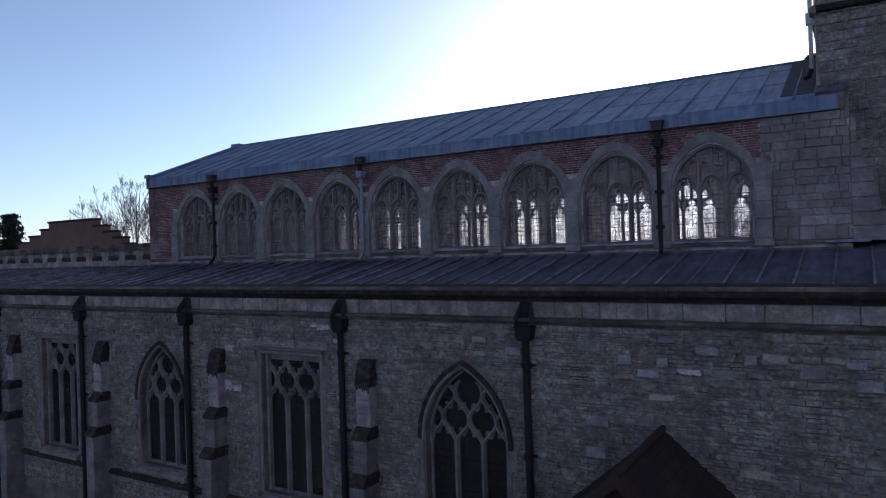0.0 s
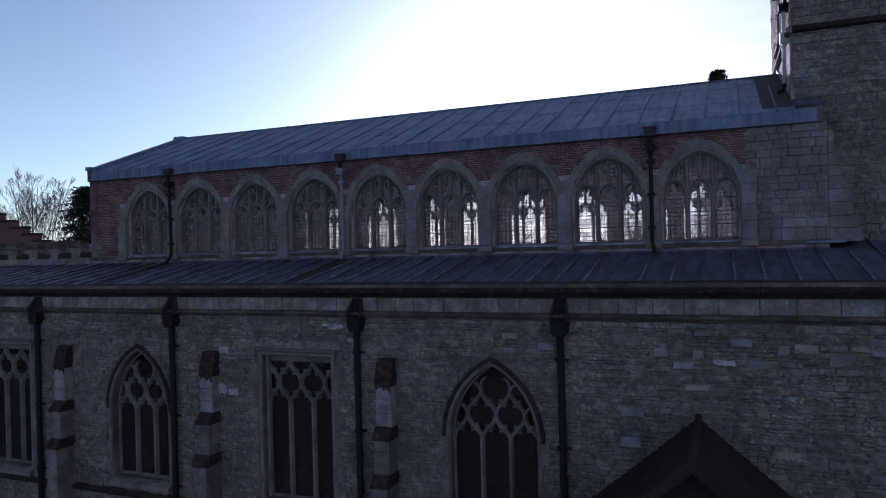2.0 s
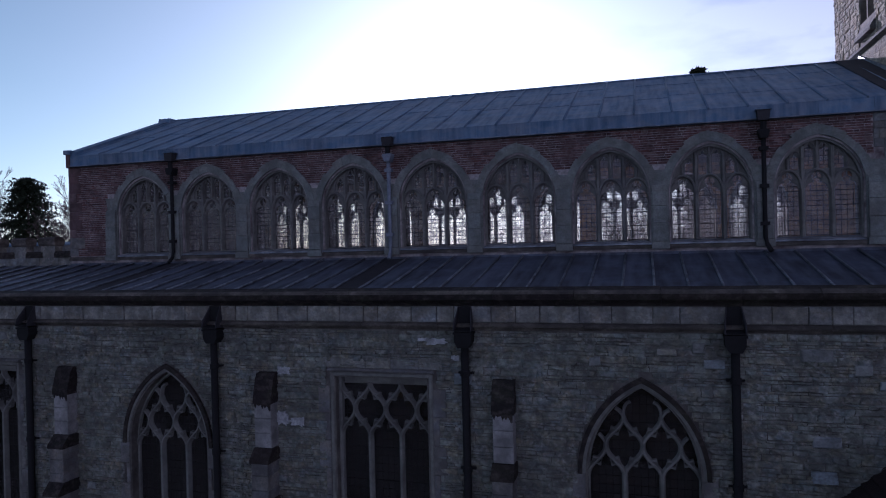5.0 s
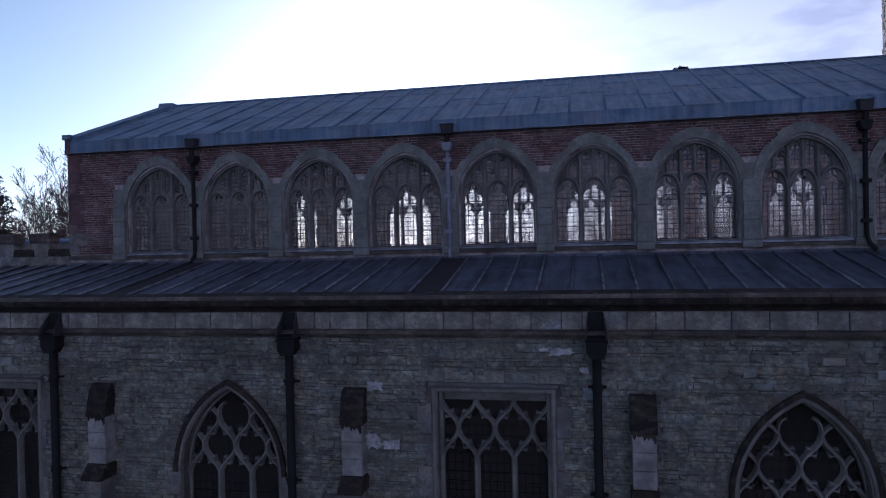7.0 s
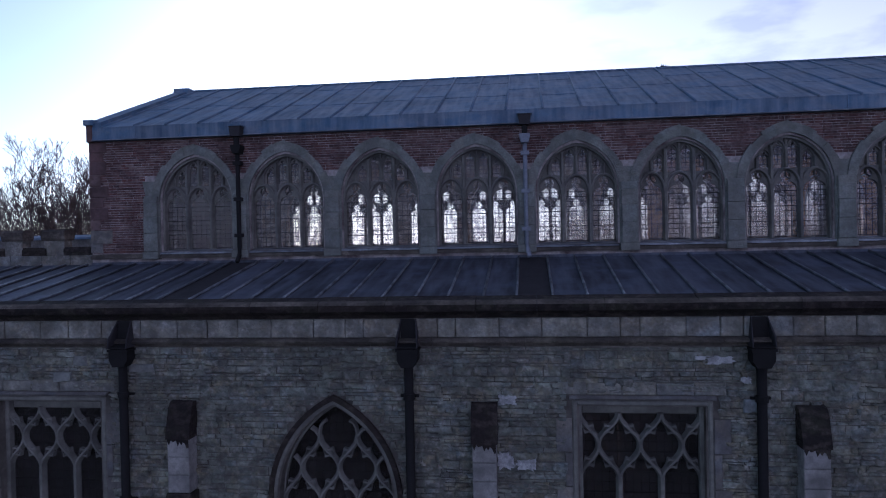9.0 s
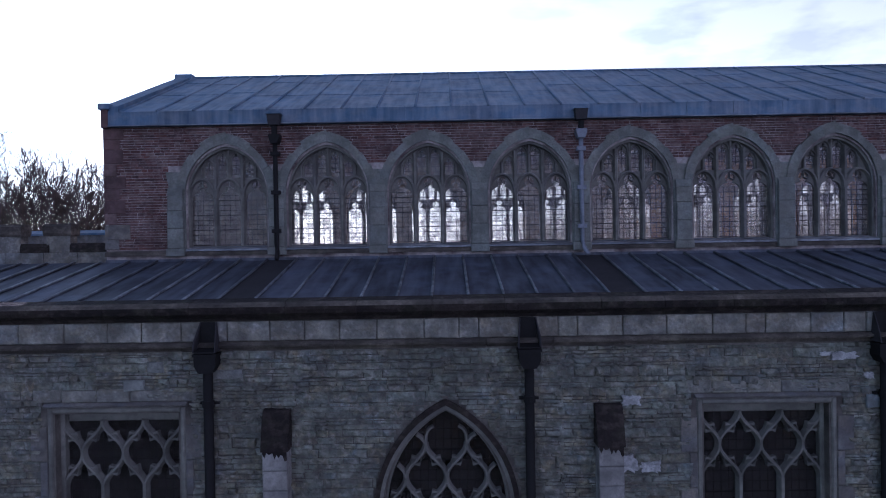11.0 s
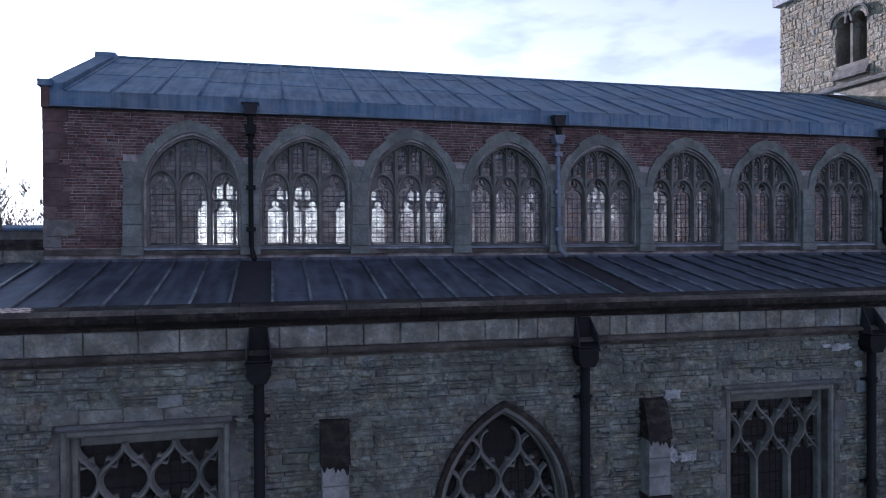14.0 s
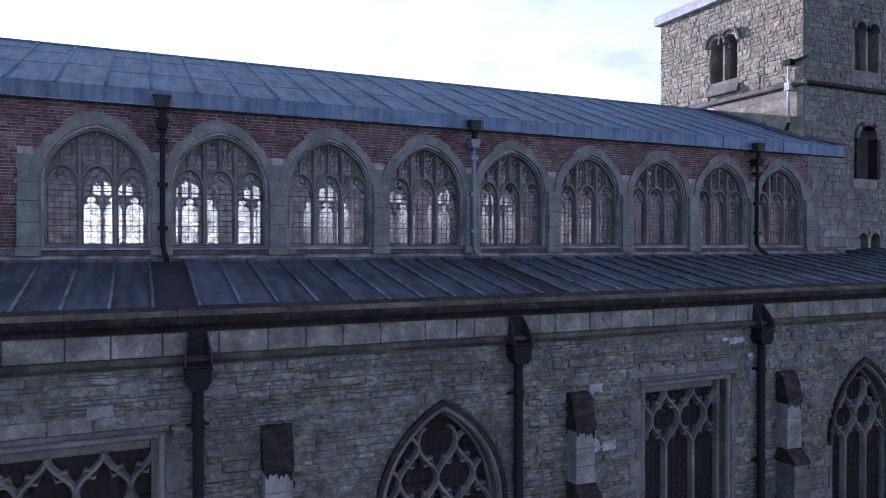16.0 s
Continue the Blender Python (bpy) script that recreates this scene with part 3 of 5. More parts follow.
gable = [(CLER_Y + 0.76, -0.3), (SOUTH_Y - 0.76, -0.3), (SOUTH_Y - 0.76, 13.0), (SOUTH_Y - 0.02, 13.0), (SOUTH_Y - 0.02, 13.04), (RIDGE_Y, 14.86), (CLER_Y + 0.02, 13.04), (CLER_Y + 0.02, 12.83), (CLER_Y + 0.76, 12.83)]
Soup().prism(gable, "x", NAVE_W, NAVE_W + 0.7).make("wall_nave_west", BRICK_MORTAR, label="west gable wall of the nave", category="wall", kind="structure")
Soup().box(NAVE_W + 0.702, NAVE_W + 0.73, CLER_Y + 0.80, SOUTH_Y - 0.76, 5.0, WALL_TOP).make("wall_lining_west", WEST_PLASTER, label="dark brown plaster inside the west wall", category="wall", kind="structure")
# east lining takes the ochre, so the sun's warmth is in its colour
Soup().box(4.75, 4.795, CLER_Y + 0.80, SOUTH_Y - 0.76, 5.0, WALL_TOP).make("wall_lining_east", EAST_PLASTER, label="east wall plaster with its sunlit glow put into the ochre colour", category="wall", kind="structure")
Soup().box(AISLE_W, AISLE_W + 0.6, 0.8, CLER_Y + 0.3, -0.3, 9.0).make("wall_west_aisle_end", MORTAR, label="west end wall of the aisle", category="wall", kind="structure")
Soup().box(AISLE_E - 0.6, AISLE_E, 0.8, 7.2, -0.3, 9.6).make("wall_east_aisle_end", MORTAR, label="east end wall of the aisle", category="wall", kind="structure")
Soup().box(NAVE_W + 0.7, NAVE_E, 0.8, 20.4, 0.3, 0.5).make("floor", PAVING, label="worn stone paving of the church floor", category="floor", kind="structure")
Soup().prism([(SOUTH_Y, 9.45), (21.3, 8.7), (21.3, 8.9), (SOUTH_Y, 9.65)], "x", AISLE_W, AISLE_E).make("roof_south_aisle", LEAD_DARK, label="lead roof of the south aisle", category="roof", kind="structure")

# wall plates close the gap between wall heads and roof
for y0, y1 in ((CLER_Y + 0.25, CLER_Y + 0.80), (SOUTH_Y - 0.80, SOUTH_Y - 0.25)):
    Soup().box(NAVE_W + 0.7, NAVE_E - 0.25, y0, y1, WALL_TOP + 0.003, WALL_TOP + 0.30).make("wall_plate", TIMBER, cler_wall if y0 < 10 else south_wall)

# ---- nave roof ----
nave_roof = holder("roof_nave", "low pitched lead roof of the nave with welted seams", "roof", kind="structure")
ROOF_E = 4.78
SLOPE = (RIDGE_Z - LEAD_TOP) / (RIDGE_Y - 5.48)


def roof_z(y):
    return LEAD_TOP + (y - 5.48) * SLOPE


Soup().prism([(5.50, LEAD_TOP - 0.02), (RIDGE_Y, RIDGE_Z - 0.02), (RIDGE_Y, RIDGE_Z - 0.20), (5.70, LEAD_TOP - 0.18)], "x", NAVE_W + 0.35, ROOF_E).make("north_deck", TIMBER, nave_roof)
Soup().prism([(RIDGE_Y, RIDGE_Z), (2 * RIDGE_Y - 5.48, LEAD_TOP), (2 * RIDGE_Y - 5.7, LEAD_TOP - 0.2), (RIDGE_Y, RIDGE_Z - 0.2)], "x", NAVE_W + 0.35, ROOF_E).make("south_slope", LEAD, nave_roof)
rnd = random.Random(7)
seams = []
x = NAVE_W + 0.45
while x < ROOF_E - 0.3:
    seams.append(x)
    x += rnd.uniform(0.84, 0.92)
seams.append(ROOF_E)
for a, b in zip(seams, seams[1:]):
    cuts = [0.0] + ([rnd.choice((0.33, 0.36, 0.42)), rnd.choice((0.74, 0.78, 0.8))] if rnd.random() < 0.8 else [rnd.uniform(0.45, 0.55)]) + [1.0]
    for c0, c1 in zip(cuts, cuts[1:]):
        ya, yb = 5.48 + (RIDGE_Y - 5.48) * c0, 5.48 + (RIDGE_Y - 5.48) * c1
        la, lb = 0.022, 0.006
        nseg = 3
        vs, fs = [], []
        for i in range(nseg + 1):
            xx = a + (b - a) * i / nseg
            dip = -0.006 * math.sin(math.pi * i / nseg) + rnd.uniform(-0.003, 0.003)
            vs += [(xx, ya, roof_z(ya) - 0.01), (xx, ya, roof_z(ya) + la + dip), (xx, yb, roof_z(yb) + lb + dip)]
        for i in range(nseg):
            o = i * 3
            fs += [(o, o + 3, o + 4, o + 1), (o + 1, o + 4, o + 5, o + 2)]
        ob_of("lead_sheet", vs, fs, LEAD if b < 9 else LEAD_SOIL, nave_roof)
for x in seams[:-1]:
    Soup().tube([(x, 5.47, roof_z(5.47) + 0.03), (x, 8.0, roof_z(8.0) + 0.026), (x, RIDGE_Y + 0.02, RIDGE_Z + 0.035), (x, RIDGE_Y + 0.2, RIDGE_Z - 0.02)], [0.034, 0.028, 0.034, 0.034], 6).make("roll", LEAD, nave_roof, smooth=True)
Soup().tube([(NAVE_W + 0.4, RIDGE_Y, RIDGE_Z + 0.01), (ROOF_E, RIDGE_Y, RIDGE_Z + 0.01)], 0.05, 8).make("ridge_roll", LEAD, nave_roof, smooth=True)
# soiled strip beside the tower
Soup().prism([(5.9, roof_z(5.9) + 0.03), (RIDGE_Y - 0.1, RIDGE_Z + 0.028), (RIDGE_Y - 0.1, RIDGE_Z - 0.02), (5.9, roof_z(5.9) - 0.02)], "x", 4.03, 4.75).make("gutter_strip", LEAD_SOIL, nave_roof, "dark soiled lead gutter beside the tower")
# upright lead facing along the eaves
fascia = holder("lead_fascia", "upright lead facing along the nave eaves", "fascia", kind="structure")
x = NAVE_W + 0.15
while x < 5.2:
    b = min(x + rnd.uniform(1.05, 1.3), 5.23)
    t = rnd.uniform(-0.006, 0.006)
    Soup().add([(x, 5.49 + t, LEAD_TOP + 0.02), (b, 5.49 + t, LEAD_TOP + 0.02), (b, 5.49 + t, WALL_TOP + 0.04), (x, 5.49 + t, WALL_TOP + 0.04), (x, 5.44, WALL_TOP), (b, 5.44, WALL_TOP),
                (x, 5.66, LEAD_TOP + 0.025), (b, 5.66, LEAD_TOP + 0.025), (x, 5.66, WALL_TOP), (b, 5.66, WALL_TOP)],
               [(0, 1, 2, 3), (3, 2, 5, 4), (6, 7, 1, 0), (4, 5, 9, 8), (0, 3, 4, 8, 6), (1, 7, 9, 5, 2)]).make("lead_sheet", LEAD, fascia)
    Soup().prism([(5.43, WALL_TOP + 0.004), (5.455, WALL_TOP + 0.03), (5.475, WALL_TOP + 0.03), (5.475, WALL_TOP + 0.004)], "x", x, b).make("drip_edge", LEAD_ROLL, fascia, "pale worn drip edge")
    Soup().box(b - 0.012, b + 0.012, 5.472, 5.50, WALL_TOP + 0.03, LEAD_TOP + 0.03).make("welt", LEAD, fascia)
    x = b
# stone and lead at the meeting of nave wall and tower
Soup().prism([(5.52, WALL_TOP), (6.68, WALL_TOP), (6.68, 13.58), (6.2, 13.42), (5.52, 13.20)], "x", 4.82, 5.37).make("kneeler_block", ASHLAR, cler_wall)
Soup().prism([(5.50, 13.20), (6.2, 13.42), (6.68, 13.58), (6.68, 13.63), (6.2, 13.47), (5.48, 13.25)], "x", 4.79, 5.41).make("kneeler_cover", LEAD_DARK, cler_wall)
Soup().box(4.80, NAVE_E, 5.70, 6.68, WALL_TOP - 0.1, WALL_TOP + 0.06).make("wall_cap", LEAD, cler_wall)
# the wall's east end widens downwards in courses
rnd_end = random.Random(15)
z = 9.80
while z < 12.70:
    h = min(rnd_end.uniform(0.24, 0.34), 12.72 - z)
    far = 6.22 - (z - 9.80) * 0.275
    Soup().chamfer_box(NAVE_E + 0.002, far + rnd_end.uniform(-0.05, 0.05), CLER_Y - 0.035, 6.675, z + 0.003, z + h - 0.003, 0.012).make("end_block", EAST_STONE, cler_wall)
    z += h
# west gable coping, with a flat block at the apex
coping = holder("gable_coping", "lead-dressed stone coping on the west gable", "coping", kind="structure")
for s in (1, -1):
    y0 = RIDGE_Y - s * (RIDGE_Y - 5.52)
    y1 = RIDGE_Y - s * 0.45
    pts = [(y0, 13.06), (y1, 14.80), (y1, 15.07), (y0, 13.30)]
    Soup().prism(pts, "x", NAVE_W - 0.012, NAVE_W + 0.38).make("coping_slope", LEAD, coping)
Soup().prism([(RIDGE_Y - 0.60, 14.80), (RIDGE_Y + 0.60, 14.80), (RIDGE_Y + 0.50, 15.17), (RIDGE_Y - 0.50, 15.17)], "x", NAVE_W - 0.05, NAVE_W + 0.46).make("apex_block", LEAD, coping)
Soup().chamfer_box(NAVE_W - 0.06, NAVE_W + 0.2, 5.42, 5.70, 13.22, 13.36).make("kneeler", LEAD, coping)
Soup().chamfer_box(NAVE_W - 0.015, NAVE_W + 0.148, 5.47, 5.70, WALL_TOP - 0.02, 13.218).make("kneeler_stone", QUOIN, coping)
# timber roof inside
for i, c in enumerate([NAVE_W + 1.0] + PIERS + [4.4]):
    b = holder("tie_beam", "dark oak roof truss across the nave", "roof truss", "nave roof trusses")
    Soup().box(c - 0.12, c + 0.12, CLER_Y + 0.78, SOUTH_Y - 0.75, 12.62, 12.93).make("beam", TIMBER, b)
    for s in (1, -1):
        Soup().prism([(RIDGE_Y, 14.90), (RIDGE_Y, 14.66), (RIDGE_Y - s * 4.0, 12.93), (RIDGE_Y - s * 4.6, 12.93)], "x", c - 0.1, c + 0.1).make("rafter", TIMBER, b)
    Soup().box(c - 0.1, c + 0.1, RIDGE_Y - 0.1, RIDGE_Y + 0.1, 12.9, 14.9).make("king_post", TIMBER, b)

# ---- aisle roof ----
aisle_roof = holder("roof_north_aisle", "shallow dark lead lean-to roof of the aisle with raised rolls", "roof", kind="structure")


def aisle_z(y):
    return 8.72 + (y - 0.5) * 0.1765


Soup().prism([(0.4, aisle_z(0.4) - 0.02), (CLER_Y + 0.05, aisle_z(CLER_Y) - 0.02), (CLER_Y + 0.05, aisle_z(CLER_Y) - 0.2), (0.4, aisle_z(0.4) - 0.2)], "x", AISLE_W, NAVE_E + 0.02).make("deck", TIMBER, aisle_roof)
Soup().prism([(0.4, aisle_z(0.4) - 0.02), (7.2, aisle_z(7.2) - 0.02), (7.2, aisle_z(7.2) - 0.2), (0.4, aisle_z(0.4) - 0.2)], "x", NAVE_E + 0.02, AISLE_E).make("east_deck", TIMBER, aisle_roof)
xs = [-5.30 + 0.652 * k for k in range(-42, 23)]
xs = [x + rnd.uniform(-0.025, 0.025) for x in xs if AISLE_W < x < AISLE_E]
CLER_PIPES = [-15.50, -8.37, 1.22]
for a, b in zip(xs, xs[1:]):
    top = CLER_Y - 0.005 if b < NAVE_E + 0.1 else 7.15
    soiled = any(a < p < b for p in CLER_PIPES[:2])
    vs, fs = [], []
    for i in range(4):
        xx = a + (b - a) * i / 3
        for j in range(3):
            y = 0.42 + (top - 0.42) * j / 2
            vs.append((xx, y, aisle_z(y) + 0.006 + rnd.uniform(-0.007, 0.007)))
    for i in range(3):
        for j in range(2):
            o = i * 3 + j
            fs.append((o, o + 3, o + 4, o + 1))
    sheet = ob_of("lead_sheet", vs, fs, LEAD_SOIL if soiled else LEAD_DARK, aisle_roof)
    if soiled:
        tagged(sheet, "lead strip blackened below a rainwater spout")
    Soup().tube([(a, 0.42, aisle_z(0.42) + 0.03), (a + 0.01, top * 0.5, aisle_z(top * 0.5) + 0.034), (a, top - 0.12, aisle_z(top) + 0.02)], [0.03, 0.028, 0.03], 6).make("roll", LEAD_ROLL, aisle_roof, "pale worn lead roll", smooth=True)
Soup().box(NAVE_W, NAVE_E, CLER_Y - 0.05, CLER_Y + 0.02, aisle_z(CLER_Y) - 0.02, aisle_z(CLER_Y) + 0.06).make("upstand", LEAD_DARK, aisle_roof)
Soup().box(NAVE_E - 0.55, NAVE_E + 0.35, CLER_Y - 0.12, CLER_Y + 0.1, 9.78, 9.84).make("flashing", LEAD, aisle_roof, "pale lead flashing at the foot of the wall")

# ---- aisle parapet: string course, frieze blocks, dark moulded cornice ----
parapet = holder("aisle_parapet", "aisle parapet with pale frieze blocks under a soot-dark cornice", "parapet", kind="structure")
rnd = random.Random(21)
x = AISLE_W
while x < AISLE_E:
    b = min(x + rnd.uniform(0.9, 1.6), AISLE_E)
    dy = rnd.uniform(-0.008, 0.008)
    Soup().prism([(0.03, 8.345), (-0.02, 8.35), (-0.045, 8.40), (-0.125 + dy, 8.415), (-0.135 + dy, 8.45), (-0.06, 8.485), (0.03, 8.49)], "x", x + 0.004, b - 0.004).make("string_course", LEDGE, parapet)
    x = b
x = AISLE_W
while x < AISLE_E:
    b = min(x + rnd.choice((0.32, 0.42, 0.5, 0.58, 0.66, 0.74)) * rnd.uniform(0.92, 1.08), AISLE_E)
    if b - x > 0.08:
        t = rnd.uniform(0.0, 0.018)
        Soup().chamfer_box(x + 0.006, b - 0.006, -0.03 - t, 0.05, 8.493, 8.805 + rnd.uniform(-0.01, 0.0), 0.014).make("frieze_block", FRIEZE, parapet)
    x = b
x = AISLE_W
while x < AISLE_E:
    b = min(x + rnd.uniform(0.8, 1.5), AISLE_E)
    d = rnd.uniform(-0.012, 0.012)
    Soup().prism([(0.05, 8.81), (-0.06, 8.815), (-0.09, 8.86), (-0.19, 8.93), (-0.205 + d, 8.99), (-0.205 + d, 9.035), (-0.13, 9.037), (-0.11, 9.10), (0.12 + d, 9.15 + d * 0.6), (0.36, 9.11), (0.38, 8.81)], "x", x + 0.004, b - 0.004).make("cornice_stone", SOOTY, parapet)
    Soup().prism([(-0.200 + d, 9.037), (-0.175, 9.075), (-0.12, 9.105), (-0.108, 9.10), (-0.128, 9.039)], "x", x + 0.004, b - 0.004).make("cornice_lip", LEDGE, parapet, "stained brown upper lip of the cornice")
    x = b
Soup().box(AISLE_W, AISLE_E, 0.06, 0.36, 8.46, 8.83).make("parapet_core", MORTAR, parapet)

x = AISLE_W
while x < 0.3:
    b = min(x + rnd.uniform(0.9, 1.6), 0.3)
    Soup().prism([(0.03, 3.40), (-0.05, 3.42), (-0.13, 3.50), (-0.14, 3.54), (-0.02, 3.62), (0.03, 3.62)], "x", x + 0.004, b - 0.004).make("lower_string", SOOTY, parapet, "dark string course under the window sills")
    x = b

# ---- clerestory windows: three cusped lights under panel tracery ----
LIGHTS = (-0.645, 0.0, 0.645)
UPPER = ((-0.478, 11.97), (-0.162, 12.18), (0.162, 12.18), (0.478, 11.97))


def ring_stones(parent, inner, outer, y0, y1, mat, name, per=2, jut=0.01, ragged=0.0):
    """Arch stones between two outlines of equal point count."""
    n = len(inner)
    i = 1
    r = random.Random(5)
    while i < n - 2:
        j = min(i + per, n - 2)
        g = 1.0 + r.uniform(-ragged, ragged)
        rim = [(inner[k][0] + (outer[k][0] - inner[k][0]) * g, inner[k][1] + (outer[k][1] - inner[k][1]) * g) for k in range(j, i - 1, -1)]
        loop = [inner[k] for k in range(i, j + 1)] + rim
        Soup().prism([(p[0], p[1]) for p in loop], "y", y0 - r.uniform(0, jut), y1).make(name, mat, parent)
        i = j


def arch_bar(c, half, spring, apex, n=8):
    return pointed(c, half, spring - 0.01, spring, apex, n)


def cusped_light(c, g=0.0):
    """A light with rounded shoulders that open into a small round foil."""
    return cusped(c, 0.262, 9.975, 11.06, 0.215, 0.118, 11.395, g)


def upper_light(c, top, g=0.0):
    return cusped(c, 0.104, 11.585, top - 0.13, 0.06, 0.036, top - 0.035, g)


def cusped(c, half, sill, spring, dome, r, zc, g=0.0):
    half += g
    neck = r * 0.58
    left = [(c - half, sill - g), (c - half, spring)]
    left += [(c - half + (half - neck) * (1 - math.cos(a * math.pi / 10)), spring + (dome + g) * math.sin(a * math.pi / 10)) for a in range(1, 6)]
    foil = [(c + (r + g) * math.cos(math.radians(b)), zc + (r + g) * math.sin(math.radians(b))) for b in (238, 218, 198, 178, 158, 138, 118, 103)]
    top = [(c, zc + r * 1.15 + g)]
    right = [(2 * c - x, z) for x, z in reversed(left + foil)]
    return left + foil + top + right


def clerestory_window():
    """Built round x = 0, with its outer wall face at y = 0."""
    w = holder("window_1", "three-light perpendicular window with leaded clear glass", "window", kind="structure")
    holes = [cusped_light(c) for c in LIGHTS]
    holes += [upper_light(c, top) for c, top in UPPER]
    Soup().plate(clerestory_opening(0.0, 0.02), holes, 0.20, 0.28).make("tracery", SHADED_TRACERY, w)
    for x in (-0.3225, 0.3225):
        Soup().ribbon([(x, 9.96), (x, 11.3), (x, 12.12)], 0.115, 0.11, 0.31).make("mullion", SHADED_TRACERY, w)
    for x, a, b in ((0.0, 11.60, 12.27), (-0.645, 11.56, 11.86), (0.645, 11.56, 11.86)):
        Soup().ribbon([(x, a), (x, (a + b) / 2), (x, b)], 0.075, 0.13, 0.30).make("small_mullion", SHADED_TRACERY, w)
    for c in LIGHTS:
        Soup().ribbon(pointed(c, 0.296, 11.12, 11.16, 11.57, 9, 0.85), 0.075, 0.11, 0.29).make("light_head", SHADED_TRACERY, w)
        s = Soup()
        for a in range(3):
            ang = math.pi / 2 + a * 2 * math.pi / 3
            s.ribbon([(c, 11.395), (c + 0.115 * math.cos(ang), 11.395 + 0.115 * math.sin(ang))], 0.014, 0.17, 0.27)
        s.make("foil", SHADED_TRACERY, w)
    for c, top in UPPER:
        Soup().ribbon(arch_bar(c, 0.13, top - 0.12, top + 0.055, 5), 0.042, 0.14, 0.29).make("panel_head", SHADED_TRACERY, w)
    # moulded inner order and the broad outer arch
    inner, mid, outer = pointed(0, 0.905, 9.98, 11.19, 12.27, 12, FULL), pointed(0, 0.98, 9.98, 11.19, 12.39, 12, FULL), pointed(0, 1.165, 9.98, 11.19, 12.63, 12, FULL)
    ring_stones(w, inner, mid, 0.06, 0.42, DRESSED, "inner_order", 4, 0.0)
    ring_stones(w, mid, outer, -0.05, 0.30, CLER_STONE, "arch_stone", 2, 0.03, 0.16)
    for s in (-1, 1):
        Soup().chamfer_box(min(s * 0.905, s * 0.98), max(s * 0.905, s * 0.98), 0.06, 0.42, 9.95, 11.19, 0.02).make("jamb_order", SHADED_TRACERY, w)
        for k, (a, b) in enumerate(((9.90, 10.42), (10.42, 10.83), (10.83, 11.19))):
            Soup().chamfer_box(min(s * 0.98, s * (1.12 + 0.04 * (k % 2))), max(s * 0.98, s * (1.12 + 0.04 * (k % 2))), -0.05 - 0.01 * (k % 2), 0.3, a + 0.004, b - 0.004).make("jamb_stone", CLER_STONE, w)
    Soup().prism([(-0.10, 9.86), (0.40, 9.86), (0.40, 9.965), (0.20, 9.965), (-0.10, 9.90)], "x", -0.98, 0.98).make("sill", LEAD_ROLL, w, "pale lead-dressed sill")
    for c in LIGHTS:
        pane = Soup().plate(cusped_light(c, 0.008), [], 0.238, 0.242).make("pane", CLEAR, w)
        pane.visible_shadow = False
        s = Soup()
        for k in range(1, 4):
            x = c - 0.265 + 0.53 * k / 4
            s.box(x - 0.0045, x + 0.0045, 0.229, 0.244, 9.97, 11.25 if k == 2 else 11.20)
        for k in range(11):
            z = 10.0 + 0.118 * k
            s.box(c - 0.265, c + 0.265, 0.226, 0.244, z - (0.008 if k % 3 == 0 else 0.0048), z + (0.008 if k % 3 == 0 else 0.0048))
        s.make("came", CAME, w)
    for c, top in UPPER:
        pane = Soup().plate(upper_light(c, top, 0.005), [], 0.238, 0.242).make("pane", CLEAR, w)
        pane.visible_shadow = False
        s = Soup().box(c - 0.006, c + 0.006, 0.229, 0.244, 11.70, top)
        for k in range(5):
            z = 11.68 + 0.11 * k
            if z < top:
                s.box(c - 0.115, c + 0.115, 0.229, 0.244, z - 0.006, z + 0.006)
        s.make("came", CAME, w)
    return w


def clear_copy(ob, m):
    """A copy whose panes let daylight through."""
    w = copy_thing(ob, m)
    for q in w.children:
        if q.name.startswith("pane"):
            q.visible_shadow = False
    return w


first = clerestory_window()
n_win = 1
for i, c in enumerate(BAYS):
    if i == 0:
        first.location = (c, CLER_Y, 0)
    else:
        n_win += 1
        clear_copy(first, pose(c, CLER_Y, 0)).name = "window_%d" % n_win
for c in BAYS:
    n_win += 1
    clear_copy(first, pose(c, SOUTH_Y, 0, 0, 0, 180)).name = "window_%d" % n_win


# ---- aisle windows ----
def swing(a, b, n=8):
    """An ogee from node a up to node b, upright at both ends."""
    out = []
    for i in range(n + 1):
        t = i / n
        s = t * t * (3 - 2 * t)
        s += 0.35 * (s * s * (3 - 2 * s) - s)
        out.append((a[0] + (b[0] - a[0]) * s, a[1] + (b[1] - a[1]) * t))
    return out


def cusp(path, side, up, reach=0.14):
    """A pierced cusp: a thin level arm and a stouter one from its root, below it (up) or above it, that meet in a blunt tip."""
    def at(t):
        f = (t if up else 1.0 - t) * (len(path) - 1)
        k = min(int(f), len(path) - 2)
        (x0, z0), (x1, z1) = path[k], path[k + 1]
        return x0 + (x1 - x0) * (f - k), z0 + (z1 - z0) * (f - k)
    way = 1.0 if up else -1.0
    (ax, az), (cx, cz), (bx, bz) = at(0.26), at(0.42), at(0.62)
    tx, tz = bx + side * reach, bz - way * 0.004
    arm = [(bx, bz - way * 0.012), (bx + side * 0.06, bz - way * 0.030), (tx - side * 0.01, tz - way * 0.016), (tx, tz),
           (tx - side * 0.01, tz + way * 0.022), (bx + side * 0.06, bz - way * 0.004), (bx, bz + way * 0.022)]
    root = [(ax, az), (ax + (tx - ax) * 0.55, az + (tz - az) * 0.38), (tx + side * 0.002, tz - way * 0.03), (tx, tz),
            (tx - side * 0.028, tz - way * 0.012), (ax + (tx - ax) * 0.45, az + (tz - az) * 0.60), (cx, cz)]
    return arm, root


